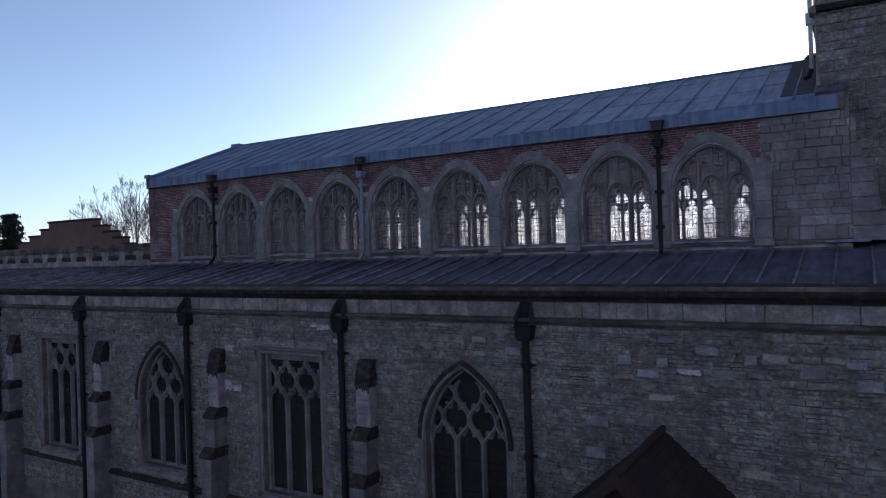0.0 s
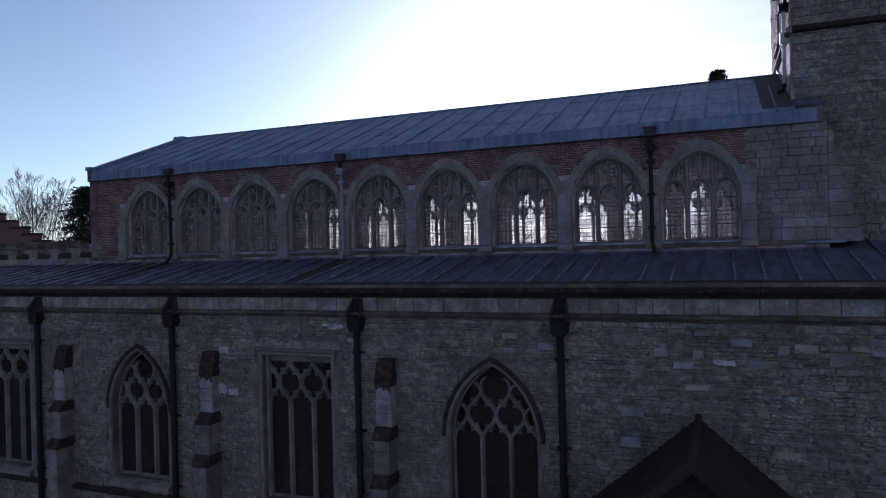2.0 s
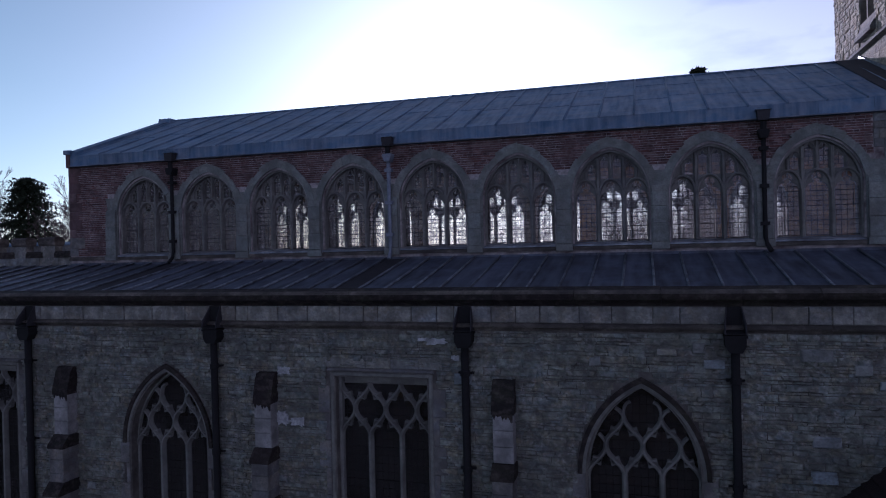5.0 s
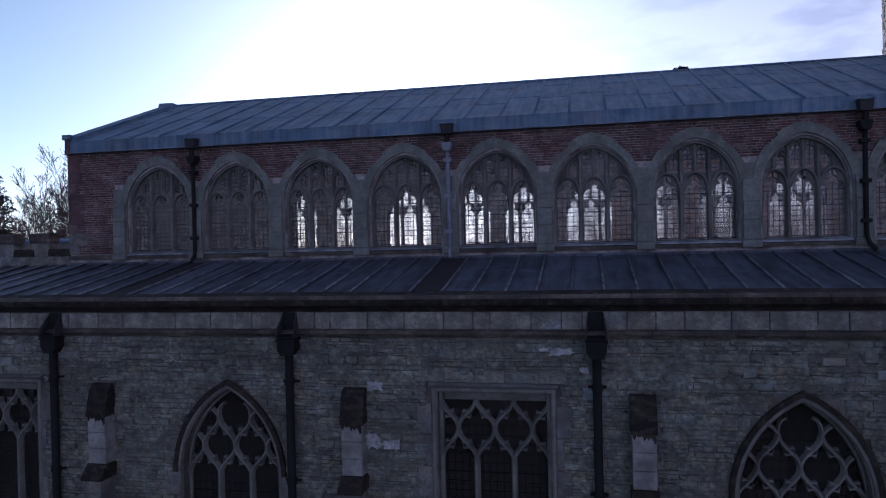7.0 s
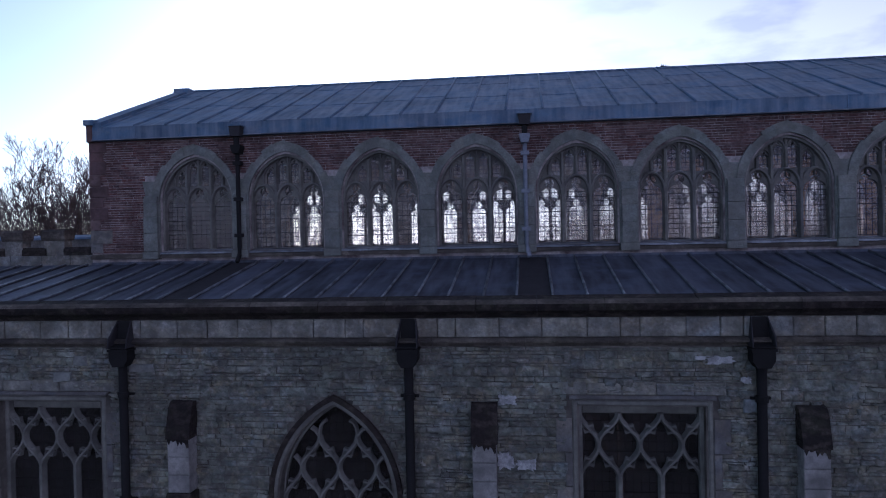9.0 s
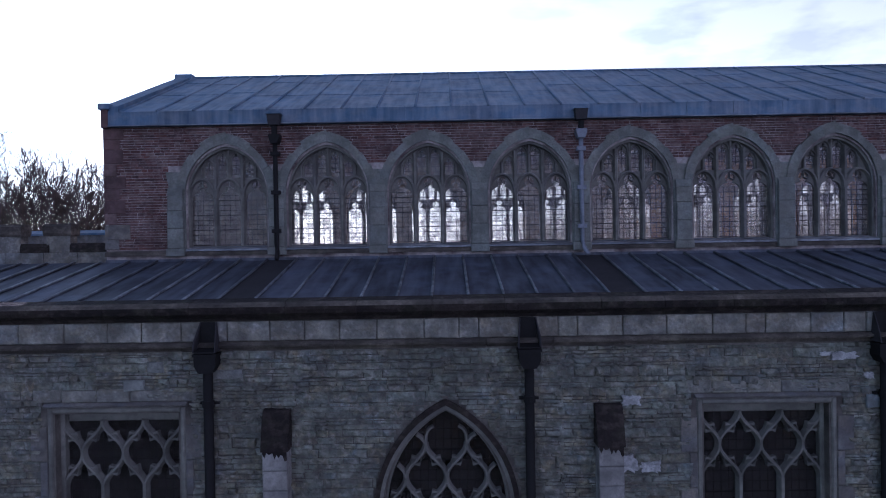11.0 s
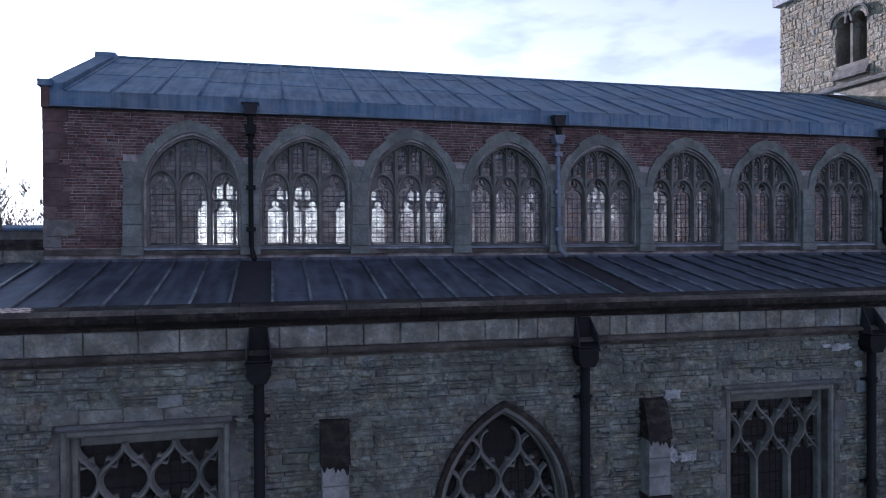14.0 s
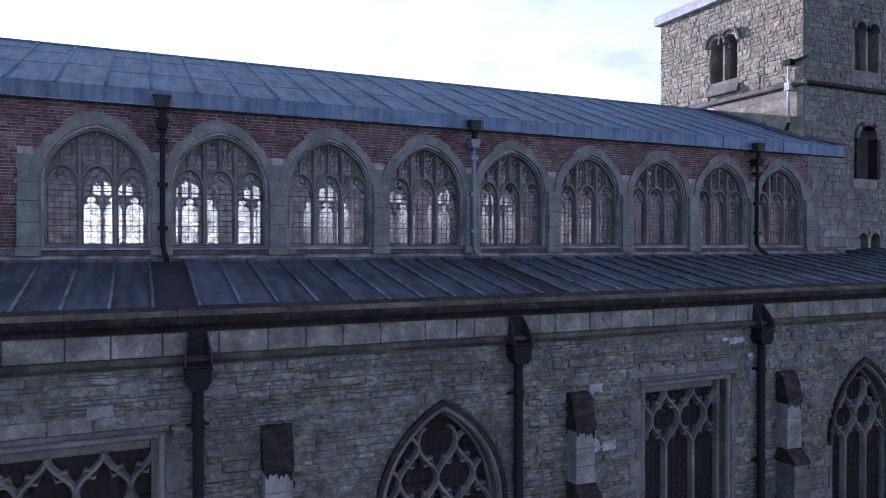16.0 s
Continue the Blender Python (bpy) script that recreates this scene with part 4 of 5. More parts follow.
def net_tracery(w, levels, keep, y0, y1):
    for lo, hi in zip(levels, levels[1:]):
        for ax in lo[1]:
            for bx in hi[1]:
                if 0.2 < abs(ax - bx) < 0.45:
                    path = [p for p in swing((ax, lo[0]), (bx, hi[0])) if keep(*p)]
                    if len(path) > 2:
                        s = Soup().ribbon(path, 0.09, y0, y1, 0.34)
                        if len(path) > 6:
                            for e in (-1, 1):
                                for k, outline in enumerate(cusp(path, e, e * (ax - bx) > 0)):
                                    s.prism(outline, "y", y0 + 0.018 + 0.006 * k, y1 - 0.07 - 0.006 * k)
                        s.make("tracery_bar", DRESSED, w)


def lattice(x0, x1, z0, z1, keep, y):
    s = Soup()
    k = 0
    z = z0
    while z < z1:
        xs_in = [x0 + (x1 - x0) * i / 40 for i in range(41) if keep(x0 + (x1 - x0) * i / 40, z)]
        if xs_in:
            h = 0.012 if k % 4 == 0 else 0.006
            s.box(xs_in[0], xs_in[-1], y - 0.008, y + 0.008, z - h, z + h)
        z += 0.165
        k += 1
    x = x0 + 0.06
    while x < x1:
        zs = [z0 + (z1 - z0) * i / 40 for i in range(41) if keep(x, z0 + (z1 - z0) * i / 40)]
        if zs:
            s.box(x - 0.005, x + 0.005, y - 0.007, y + 0.007, zs[0], zs[-1])
        x += 0.124
    return s


def rect_window():
    w = holder("window_30", "square-headed window with reticulated stone tracery and dark leaded glass", "window", kind="structure")
    hole = rect_opening(0.0, -0.02)
    for a, b, y0, y1, mat, nm in ((-0.10, 0.10, 0.27, 0.44, DRESSED, "inner_frame"), (0.10, 0.18, -0.03, 0.40, DRESSED, "outer_frame")):
        for s in (-1, 1):
            x0, x1 = sorted((s * (0.90 + max(a, 0.01)), s * (0.90 + b)))
            Soup().chamfer_box(x0, x1, min(y0, 0.15), y1, 3.95, 7.40 + b - 0.002, 0.02).make(nm, mat, w)
        Soup().chamfer_box(-0.908 - max(a, 0.0), 0.908 + max(a, 0.0), y0, y1, 7.40 + a, 7.40 + b, 0.02).make(nm, mat, w)
    xs_l = [-1.30, -0.85, -0.30, 0.22, 0.80, 1.28]
    for k, (a, b) in enumerate(zip(xs_l, xs_l[1:])):
        Soup().chamfer_box(a + 0.006, b - 0.006, -0.03 - 0.006 * (k % 3), 0.1, 7.668, 7.87 - 0.02 * (k % 2), 0.014).make("lintel_stone", FRIEZE, w)
    Soup().prism([(0.02, 7.585), (-0.07, 7.60), (-0.085, 7.625), (-0.02, 7.66), (0.02, 7.66)], "x", -1.12, 1.12).make("label_mould", ASHLAR, w)
    for s in (-1, 1):
        for k in range(6):
            a = 4.0 + k * 0.55
            x0, x1 = sorted((s * 1.082, s * (1.20 + 0.14 * (k % 2))))
            Soup().chamfer_box(x0, x1, -0.035, 0.1, a + 0.006, a + 0.544, 0.012).make("jamb_stone", ASHLAR, w)
    Soup().prism([(-0.14, 3.72), (0.42, 3.72), (0.42, 4.02), (0.30, 4.02), (-0.14, 3.83)], "x", -1.05, 1.05).make("sill", ASHLAR, w)

    def keep(x, z):
        return abs(x) < 0.985 and 3.98 < z < 7.50
    for x in (-0.33, 0.33):
        Soup().ribbon([(x, 3.98), (x, 5.2), (x, 6.27)], 0.11, 0.17, 0.36).make("mullion", DRESSED, w)
    for x in (-0.955, 0.955):
        Soup().ribbon([(x, 3.98), (x, 5.7), (x, 7.42)], 0.09, 0.18, 0.36, 0.34).make("jamb_shaft", DRESSED, w)
    net_tracery(w, [(6.25, (-0.955, -0.33, 0.33, 0.955)), (6.81, (-0.655, 0.0, 0.655)), (7.33, (-0.955, -0.33, 0.33, 0.955))], keep, 0.17, 0.36)
    Soup().plate([(-0.96, 3.98), (-0.96, 7.48), (0.96, 7.48), (0.96, 3.98)], [], 0.285, 0.289).make("pane", DULL, w)
    lattice(-0.91, 0.91, 4.05, 7.36, keep, 0.287).make("came", DARK_CAME, w)
    return w


def pointed_window():
    w = holder("window_31", "pointed window with reticulated stone tracery and dark leaded glass", "window", kind="structure")
    inner, mid, outer, hood = (pointed(0, 0.97 + g, 3.95, 5.80, 7.36 + g * 1.2, 12) for g in (-0.03, 0.035, 0.09, 0.17))
    ring_stones(w, inner, mid, 0.20, 0.42, DRESSED, "inner_order", 4, 0.0)
    ring_stones(w, mid, outer, -0.03, 0.34, DRESSED, "arch_stone", 2, 0.01)
    ring_stones(w, outer, hood, -0.07, 0.02, SOOTY, "hood_mould", 6, 0.0)
    for s in (-1, 1):
        x0, x1 = sorted((s * 0.94, s * 1.005))
        Soup().chamfer_box(x0, x1, 0.20, 0.42, 3.95, 5.80, 0.02).make("jamb_order", DRESSED, w)
        for k in range(4):
            a = 4.0 + k * 0.45
            x0, x1 = sorted((s * 1.005, s * (1.09 + 0.15 * (k % 2))))
            Soup().chamfer_box(x0, x1, -0.035, 0.3, a + 0.005, a + 0.445, 0.012).make("jamb_stone", ASHLAR, w)
    Soup().prism([(-0.14, 3.72), (0.42, 3.72), (0.42, 4.02), (0.30, 4.02), (-0.14, 3.83)], "x", -1.05, 1.05).make("sill", ASHLAR, w)
    edge = pointed(0, 0.975, 3.96, 5.80, 7.365, 12)

    def keep(x, z):
        return inside(edge, x, z)
    for x in (-0.325, 0.325):
        Soup().ribbon([(x, 3.98), (x, 5.0), (x, 5.72)], 0.11, 0.17, 0.36).make("mullion", DRESSED, w)
    net_tracery(w, [(5.70, (-0.975, -0.325, 0.325, 0.975)), (6.26, (-0.65, 0.0, 0.65)), (6.80, (-0.325, 0.325))], keep, 0.17, 0.36)
    for s in (-1, 1):
        up = [p for p in ((s * 0.325, 6.78), (s * 0.325, 6.88), (s * 0.31, 6.96), (s * 0.27, 7.03), (s * 0.20, 7.07)) if keep(*p)]
        Soup().ribbon(up, 0.06, 0.18, 0.35).ribbon([(s * 0.325, 6.80), (s * 0.40, 6.90), (s * 0.47, 6.94)], 0.07, 0.18, 0.35).make("tracery_bar", DRESSED, w)
        out = [p for p in swing((s * 0.65, 6.26), (s * 0.90, 6.66)) if keep(*p)]
        if len(out) > 1:
            Soup().ribbon(out, 0.07, 0.18, 0.35).make("tracery_bar", DRESSED, w)
    Soup().plate(edge, [], 0.285, 0.289).make("pane", DULL, w)
    lattice(-0.97, 0.97, 4.05, 7.35, keep, 0.287).make("came", DARK_CAME, w)
    return w


for build, spots, drop in ((rect_window, RECT_WINDOWS, -0.095), (pointed_window, POINTED_WINDOWS, -0.015)):
    base = build()
    for i, c in enumerate(spots):
        n_win += 1
        if i == 0:
            base.location = (c, 0, drop)
            base.name = "window_%d" % n_win
        else:
            copy_thing(base, pose(c, 0, drop)).name = "window_%d" % n_win
    for c in spots:
        n_win += 1
        w = copy_thing(base, pose(c, 21.2, drop - 1.3, 0, 0, 180))
        w.name = "window_%d" % n_win
        for q in w.children:
            if q.name.startswith("pane"):
                q.visible_shadow = False

# ---- clerestory stonework ----
for i, c in enumerate(PIERS + [BAYS[0] - 1.19, BAYS[-1] + 1.19]):
    p = holder("pilaster", "flat stone buttress strip between clerestory windows", "pilaster", "clerestory pilasters")
    r = random.Random(i)
    p.location = (c, CLER_Y, 0)
    zs = [9.74, 9.93, 10.40, 10.82, 11.19]
    for k, (a, b) in enumerate(zip(zs, zs[1:])):
        h = 0.215 if k == 0 else 0.185 + r.uniform(-0.008, 0.008)
        Soup().chamfer_box(-h, h, -0.15 - (0.03 if k == 0 else 0.0) + r.uniform(-0.006, 0.006), 0.02, a + 0.003, b - 0.003, 0.012).make("block", CLER_STONE, p)
    Soup().prism([(0.02, 11.19), (-0.15, 11.19), (-0.10, 11.34), (0.02, 11.40)], "x", -0.18, 0.18).make("weathering", CLER_STONE, p)
    Soup().prism([(-0.17, 11.34), (0.17, 11.34), (0.25, 11.72), (-0.25, 11.74)], "y", -0.036, 0.02).make("springer", CLER_STONE, p)
Soup().prism([(CLER_Y + 0.02, 9.76), (CLER_Y - 0.09, 9.76), (CLER_Y - 0.09, 9.84), (CLER_Y + 0.02, 9.90)], "x", NAVE_W, NAVE_E).make("sill_course", LEDGE, cler_wall)


# ---- rainwater pipes ----
def aisle_pipe(c):
    p = holder("drainpipe", "black iron drainpipe with box hopper under a lead spout", "drainpipe", "aisle drainpipes")
    p.location = (c, 0, 0)
    Soup().tube([(0, -0.13, 0.0), (0, -0.13, 4.0), (0, -0.13, 8.1)], 0.075, 10).make("pipe", IRON, p, smooth=True)
    for z in (2.0, 3.9, 5.75, 7.55):
        Soup().tube([(0, -0.13, z - 0.05), (0, -0.13, z + 0.05)], 0.093, 10).make("collar", IRON, p)
        Soup().box(-0.15, 0.15, -0.075, 0.0, z - 0.02, z + 0.02).make("bracket", IRON, p)
    Soup().prism([(-0.165, 8.31), (-0.165, 8.15), (-0.10, 8.04), (0.10, 8.04), (0.165, 8.15), (0.165, 8.31)], "y", -0.27, 0.0).make("hopper", IRON, p)
    Soup().box(-0.185, 0.185, -0.29, -0.002, 8.295, 8.335).make("hopper_rim", IRON, p)
    Soup().add([(-0.11, 0.03, 8.80), (0.11, 0.03, 8.80), (0.11, -0.07, 8.80), (-0.11, -0.07, 8.80), (-0.15, 0.0, 8.35), (0.15, 0.0, 8.35), (0.15, -0.30, 8.35), (-0.15, -0.30, 8.35), (0.15, -0.30, 8.37), (-0.15, -0.30, 8.37), (0.14, -0.06, 8.42), (-0.14, -0.06, 8.42)],
               [(0, 1, 2, 3), (4, 7, 6, 5), (0, 4, 5, 1), (7, 9, 8, 6), (9, 11, 10, 8), (11, 3, 2, 10)]).make("spout", IRON, p, "dark hollow of a lead spout")
    for s in (-1, 1):
        a, b, e = s * 0.112, s * 0.158, s * 0.016
        ring = [(a, 0.0, 8.80), (a, -0.06, 8.80), (b, -0.27, 8.52), (b, -0.31, 8.36), (b, 0.0, 8.36)]
        Soup().add(ring + [(x + e, y, z) for x, y, z in ring], [(0, 1, 2, 3, 4), (9, 8, 7, 6, 5)] + [(i, (i + 1) % 5, (i + 1) % 5 + 5, i + 5) for i in range(5)]).make("spout_cheek", LEAD_SOIL, p, "thin lead cheek of the spout")
    return p


base = aisle_pipe(PIPES_AISLE[0])
for c in PIPES_AISLE[1:]:
    copy_thing(base, pose(c, 0, 0))


def clerestory_pipe(c, mat, label):
    p = holder("drainpipe", label, "drainpipe", "clerestory drainpipes")
    p.location = (c, CLER_Y, 0)
    Soup().prism([(-0.15, 13.02), (0.15, 13.02), (0.12, 12.76), (-0.12, 12.76)], "y", -0.36, -0.13).make("spout_box", LEAD_SOIL, p)
    Soup().prism([(-0.18, 13.01), (0.18, 13.01), (0.15, 13.06), (-0.15, 13.06)], "y", -0.39, -0.13).make("spout_lid", LEAD, p)
    Soup().prism([(-0.08, 12.34), (-0.125, 12.48), (-0.125, 12.55), (0.125, 12.55), (0.125, 12.48), (0.08, 12.34)], "y", -0.34, -0.06).make("hopper", IRON if mat is IRON else GREY_PIPE, p)
    Soup().tube([(0, -0.26, 12.75), (0, -0.24, 12.50)], 0.07, 8).make("outlet", IRON, p)
    Soup().tube([(0, -0.21, 12.36), (0, -0.21, 11.0), (0, -0.21, 9.98), (0.03, -0.30, 9.80), (0.07, -0.52, 9.66)], 0.055, 8).make("pipe", mat, p, smooth=True)
    for z in (12.1, 11.2, 10.3):
        Soup().box(-0.10, 0.10, -0.28, -0.10, z - 0.045, z + 0.045).make("bracket", mat, p)
    return p


clerestory_pipe(CLER_PIPES[0], IRON, "dark iron drainpipe with a lead spout box")
clerestory_pipe(CLER_PIPES[1], GREY_PIPE, "grey painted drainpipe with hopper and bent foot")
clerestory_pipe(CLER_PIPES[2], IRON, "dark iron drainpipe with a lead spout box")


# ---- stepped buttresses on the aisle ----
def buttress(c):
    b = holder("buttress", "stepped stone buttress with mossy sloped caps and pale ashlar face", "buttress", "aisle buttresses")
    b.location = (c, 0, 0)
    hw = 0.19
    Soup().prism([(0.01, 7.45), (-0.13, 7.43), (-0.20, 7.33), (-0.305, 6.94), (-0.315, 6.84), (0.01, 6.84)], "x", -hw - 0.018, hw + 0.018).make("cap", SOOTY, b, "dark mossy weathered cap")
    stages = ((0.29, 6.84, 5.93), (0.45, 5.72, 4.92), (0.60, 4.66, 0.0))
    for k, (d, top, bot) in enumerate(stages):
        z = top
        while z > bot + 0.05:
            a = max(bot, z - (0.30 if k < 2 else 0.4))
            Soup().chamfer_box(-hw, hw, -d, 0.01, a + 0.003, z - 0.003, 0.012).make("block", WHITE_ASHLAR if k == 0 else ASHLAR, b, "pale squared block" if k == 0 else "stained squared block")
            z = a
        if k == 0:
            r = random.Random(8)
            drip = [(-hw + 0.004, top)] + [(-hw + 0.004 + 2 * (hw - 0.004) * i / 12, top - r.choice((0.02, 0.04, 0.07, 0.13)) * r.uniform(0.7, 1.2)) for i in range(13)] + [(hw - 0.004, top)]
            Soup().prism(drip, "y", -d - 0.004, -d + 0.004).make("soot_run", SOOTY, b, "black soot runs below the cap")
        if k < 2:
            d2 = stages[k + 1][0]
            Soup().prism([(0.01, bot), (-d - 0.0, bot), (-d2 - 0.03, bot - 0.20), (-d2 - 0.03, bot - 0.262), (0.01, bot - 0.262)], "x", -hw - 0.025, hw + 0.025).make("offset", SOOTY, b, "dark sloped offset")
    return b


base = buttress(BUTTRESSES[0])
for c in BUTTRESSES[1:]:
    copy_thing(base, pose(c, 0, 0))

# ---- pale scraps of plaster left on the aisle wall ----
for x0, z0, wd, ht in ((-8.71, 7.49, 0.29, 0.17), (-8.76, 6.50, 0.28, 0.30), (-8.43, 6.45, 0.34, 0.20), (-5.42, 8.13, 0.46, 0.13), (-5.70, 8.16, 0.20, 0.07), (-5.05, 7.82, 0.16, 0.10), (2.95, 7.60, 0.42, 0.10)):
    r = random.Random(int(abs(x0) * 100))
    loop = []
    for k in range(30):
        a = 2 * math.pi * k / 30
        f = r.uniform(0.62, 1.08)
        loop.append((x0 + wd / 2 * f * max(-1, min(1, 1.35 * math.cos(a))), z0 + ht / 2 * f * max(-1, min(1, 1.35 * math.sin(a)))))
    Soup().prism(loop, "y", -0.062, 0.0).make("plaster_scrap", PALE, label="ragged scrap of white plaster on the aisle wall", category="plaster", group="plaster scraps")

# ---- tower ----
TX, TY0, TY1, TTOP = 4.80, 6.68, 13.70, 19.40
TX1 = 12.15
tower = holder("tower", "square church tower of golden rubble with round-headed belfry lights", "tower", kind="structure")


def turn_x(soup, x):
    """Takes a slab drawn in x and z onto a face that looks towards -x: its x becomes y, its depth runs into +x."""
    soup.v = [(x + q[1], q[0], q[2]) for q in soup.v]
    return soup


def round_head(c, half, sill, spring, n=8):
    return [(c - half, sill)] + [(c - half * math.cos(math.pi * i / n), spring + half * math.sin(math.pi * i / n)) for i in range(n + 1)] + [(c + half, sill)]


west_holes = [round_head(9.83, 0.30, 16.27, 17.69), round_head(10.53, 0.30, 16.27, 17.69)]
turn_x(Soup().plate([(TY0, 0), (TY1, 0), (TY1, TTOP), (TY0, TTOP)], west_holes, 0.0, 0.7), TX).make("west_wall", TOWER_MORTAR, tower)
north_holes = [round_head(7.68, 0.29, 16.17, 17.62), round_head(8.38, 0.29, 16.17, 17.62), round_head(7.90, 0.26, 9.0, 10.1), round_head(8.58, 0.26, 9.0, 10.1), round_head(8.02, 0.48, 12.3, 13.75)]
Soup().plate([(TX + 0.7, 0), (TX1, 0), (TX1, TTOP), (TX + 0.7, TTOP)], north_holes, TY0, TY0 + 0.7).make("north_wall", TOWER_MORTAR, tower)
Soup().box(TX1 - 0.7, TX1, TY0 + 0.7, TY1, 0, TTOP).make("east_wall", TOWER_MORTAR, tower)
Soup().box(TX + 0.7, TX1 - 0.7, TY1 - 0.7, TY1, 0, TTOP).make("south_wall", TOWER_MORTAR, tower)
Soup().box(TX + 0.2, TX1 - 0.2, TY0 + 0.2, TY1 - 0.2, TTOP - 0.4, TTOP - 0.1).make("roof", LEAD, tower)
Soup().box(TX + 0.7, TX1 - 0.7, TY0 + 0.7, TY1 - 0.7, 15.3, 15.5).make("bell_floor", TIMBER, tower)
# coping
for a in range(6):
    y0, y1 = TY0 - 0.2 + (TY1 - TY0 + 0.4) * a / 6, TY0 - 0.2 + (TY1 - TY0 + 0.4) * (a + 1) / 6
    s = Soup()
    s.prism([(TX - 0.22, TTOP), (TX + 0.5, TTOP), (TX + 0.5, TTOP + 0.42), (TX - 0.12, TTOP + 0.42), (TX - 0.22, TTOP + 0.34)], "y", y0 + 0.005, y1 - 0.005)
    s.make("coping_stone", PALE_COPING, tower)
    x0, x1 = TX + 0.5 + (TX1 - TX - 0.3) * a / 6, TX + 0.5 + (TX1 - TX - 0.3) * (a + 1) / 6
    Soup().prism([(TY0 - 0.2, TTOP), (TY0 + 0.5, TTOP), (TY0 + 0.5, TTOP + 0.42), (TY0 - 0.1, TTOP + 0.42), (TY0 - 0.2, TTOP + 0.34)], "x", x0, x1 - 0.01).make("coping_stone", PALE_COPING, tower)
# pale flashing where the nave roof meets the tower
Soup().add([(TX - 0.02, RIDGE_Y + 0.3, RIDGE_Z + 0.02), (TX - 0.02, 8.2, 8.2 * SLOPE + LEAD_TOP - 5.48 * SLOPE + 0.03), (TX - 0.02, 8.2, 8.2 * SLOPE + LEAD_TOP - 5.48 * SLOPE + 0.17), (TX - 0.02, RIDGE_Y + 0.3, RIDGE_Z + 0.22),
            (TX - 0.07, RIDGE_Y + 0.3, RIDGE_Z + 0.02), (TX - 0.07, 8.2, 8.2 * SLOPE + LEAD_TOP - 5.48 * SLOPE + 0.03), (TX - 0.07, 8.2, 8.2 * SLOPE + LEAD_TOP - 5.48 * SLOPE + 0.17), (TX - 0.07, RIDGE_Y + 0.3, RIDGE_Z + 0.22)],
           [(0, 1, 2, 3), (7, 6, 5, 4), (0, 4, 5, 1), (1, 5, 6, 2), (2, 6, 7, 3), (3, 7, 4, 0)]).make("flashing", LEAD_ROLL, tower, "bright lead flashing above the nave roof")
# string courses and belfry dressings
Soup().prism([(TX + 0.02, 15.36), (TX - 0.14, 15.43), (TX - 0.14, 15.51), (TX + 0.02, 15.62)], "y", TY0 - 0.13, TY1).make("string_course", ASHLAR, tower)
# north run is near-black: the shade of that side is in its colour
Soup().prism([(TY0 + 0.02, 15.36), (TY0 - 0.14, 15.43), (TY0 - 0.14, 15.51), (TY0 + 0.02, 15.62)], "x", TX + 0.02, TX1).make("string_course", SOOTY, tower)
for c in (9.83, 10.53):
    inner, outer = round_head(c, 0.29, 16.2, 17.69), round_head(c, 0.45, 16.2, 17.69)
    n = len(inner)
    for i in range(1, n - 2):
        s = Soup()
        s.prism([inner[i], inner[i + 1], outer[i + 1], outer[i]], "y", -0.07, 0.25)
        turn_x(s, TX).make("arch_stone", TOWER_STONE, tower)
for c in (9.83, 10.53):
    inner, outer = round_head(c, 0.45, 17.4, 17.69), round_head(c, 0.53, 17.4, 17.69)
    s = Soup()
    for i in range(1, len(inner) - 2):
        s.prism([inner[i], inner[i + 1], outer[i + 1], outer[i]], "y", -0.16, 0.02)
    turn_x(s, TX).make("drip_mould", ASHLAR, tower)
Soup().tube([(TX + 0.25, 10.18, 16.27), (TX + 0.25, 10.18, 17.53)], 0.105, 10).make("shaft", FRIEZE, tower, "golden stone shaft between belfry lights", smooth=True)
Soup().box(TX + 0.10, TX + 0.42, 10.03, 10.33, 17.52, 17.70).make("capital", FRIEZE, tower)
Soup().prism([(TX + 0.6, 16.34), (TX + 0.05, 16.20), (TX - 0.16, 15.86), (TX - 0.16, 15.76), (TX + 0.6, 15.76)], "y", 9.41, 10.95).make("belfry_sill", ASHLAR, tower)
for c in (7.68, 8.38):
    inner, outer = round_head(c, 0.28, 16.2, 17.62), round_head(c, 0.43, 16.2, 17.62)
    for i in range(1, len(inner) - 2):
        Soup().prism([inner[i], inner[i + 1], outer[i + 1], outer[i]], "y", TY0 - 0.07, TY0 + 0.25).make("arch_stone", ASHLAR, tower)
inner, outer = round_head(8.02, 0.47, 12.3, 13.75), round_head(8.02, 0.64, 12.3, 13.75)
for i in range(len(inner) - 1):
    Soup().prism([inner[i], inner[i + 1], outer[i + 1], outer[i]], "y", TY0 - 0.10, TY0 + 0.25).make("arch_stone", SOOTY if i % 3 == 0 else ASHLAR, tower)
Soup().tube([(8.03, TY0 + 0.25, 16.17), (8.03, TY0 + 0.25, 17.5)], 0.09, 10).make("shaft", ASHLAR, tower, smooth=True)
for a, b in ((TX + 0.7, TX1 - 0.7),):
    for k in range(2):
        Soup().box(5.55, 11.35, 7.7 + 3.0 * k, 8.2 + 3.0 * k, 16.2, 16.5).make("bell_frame", TIMBER, tower)
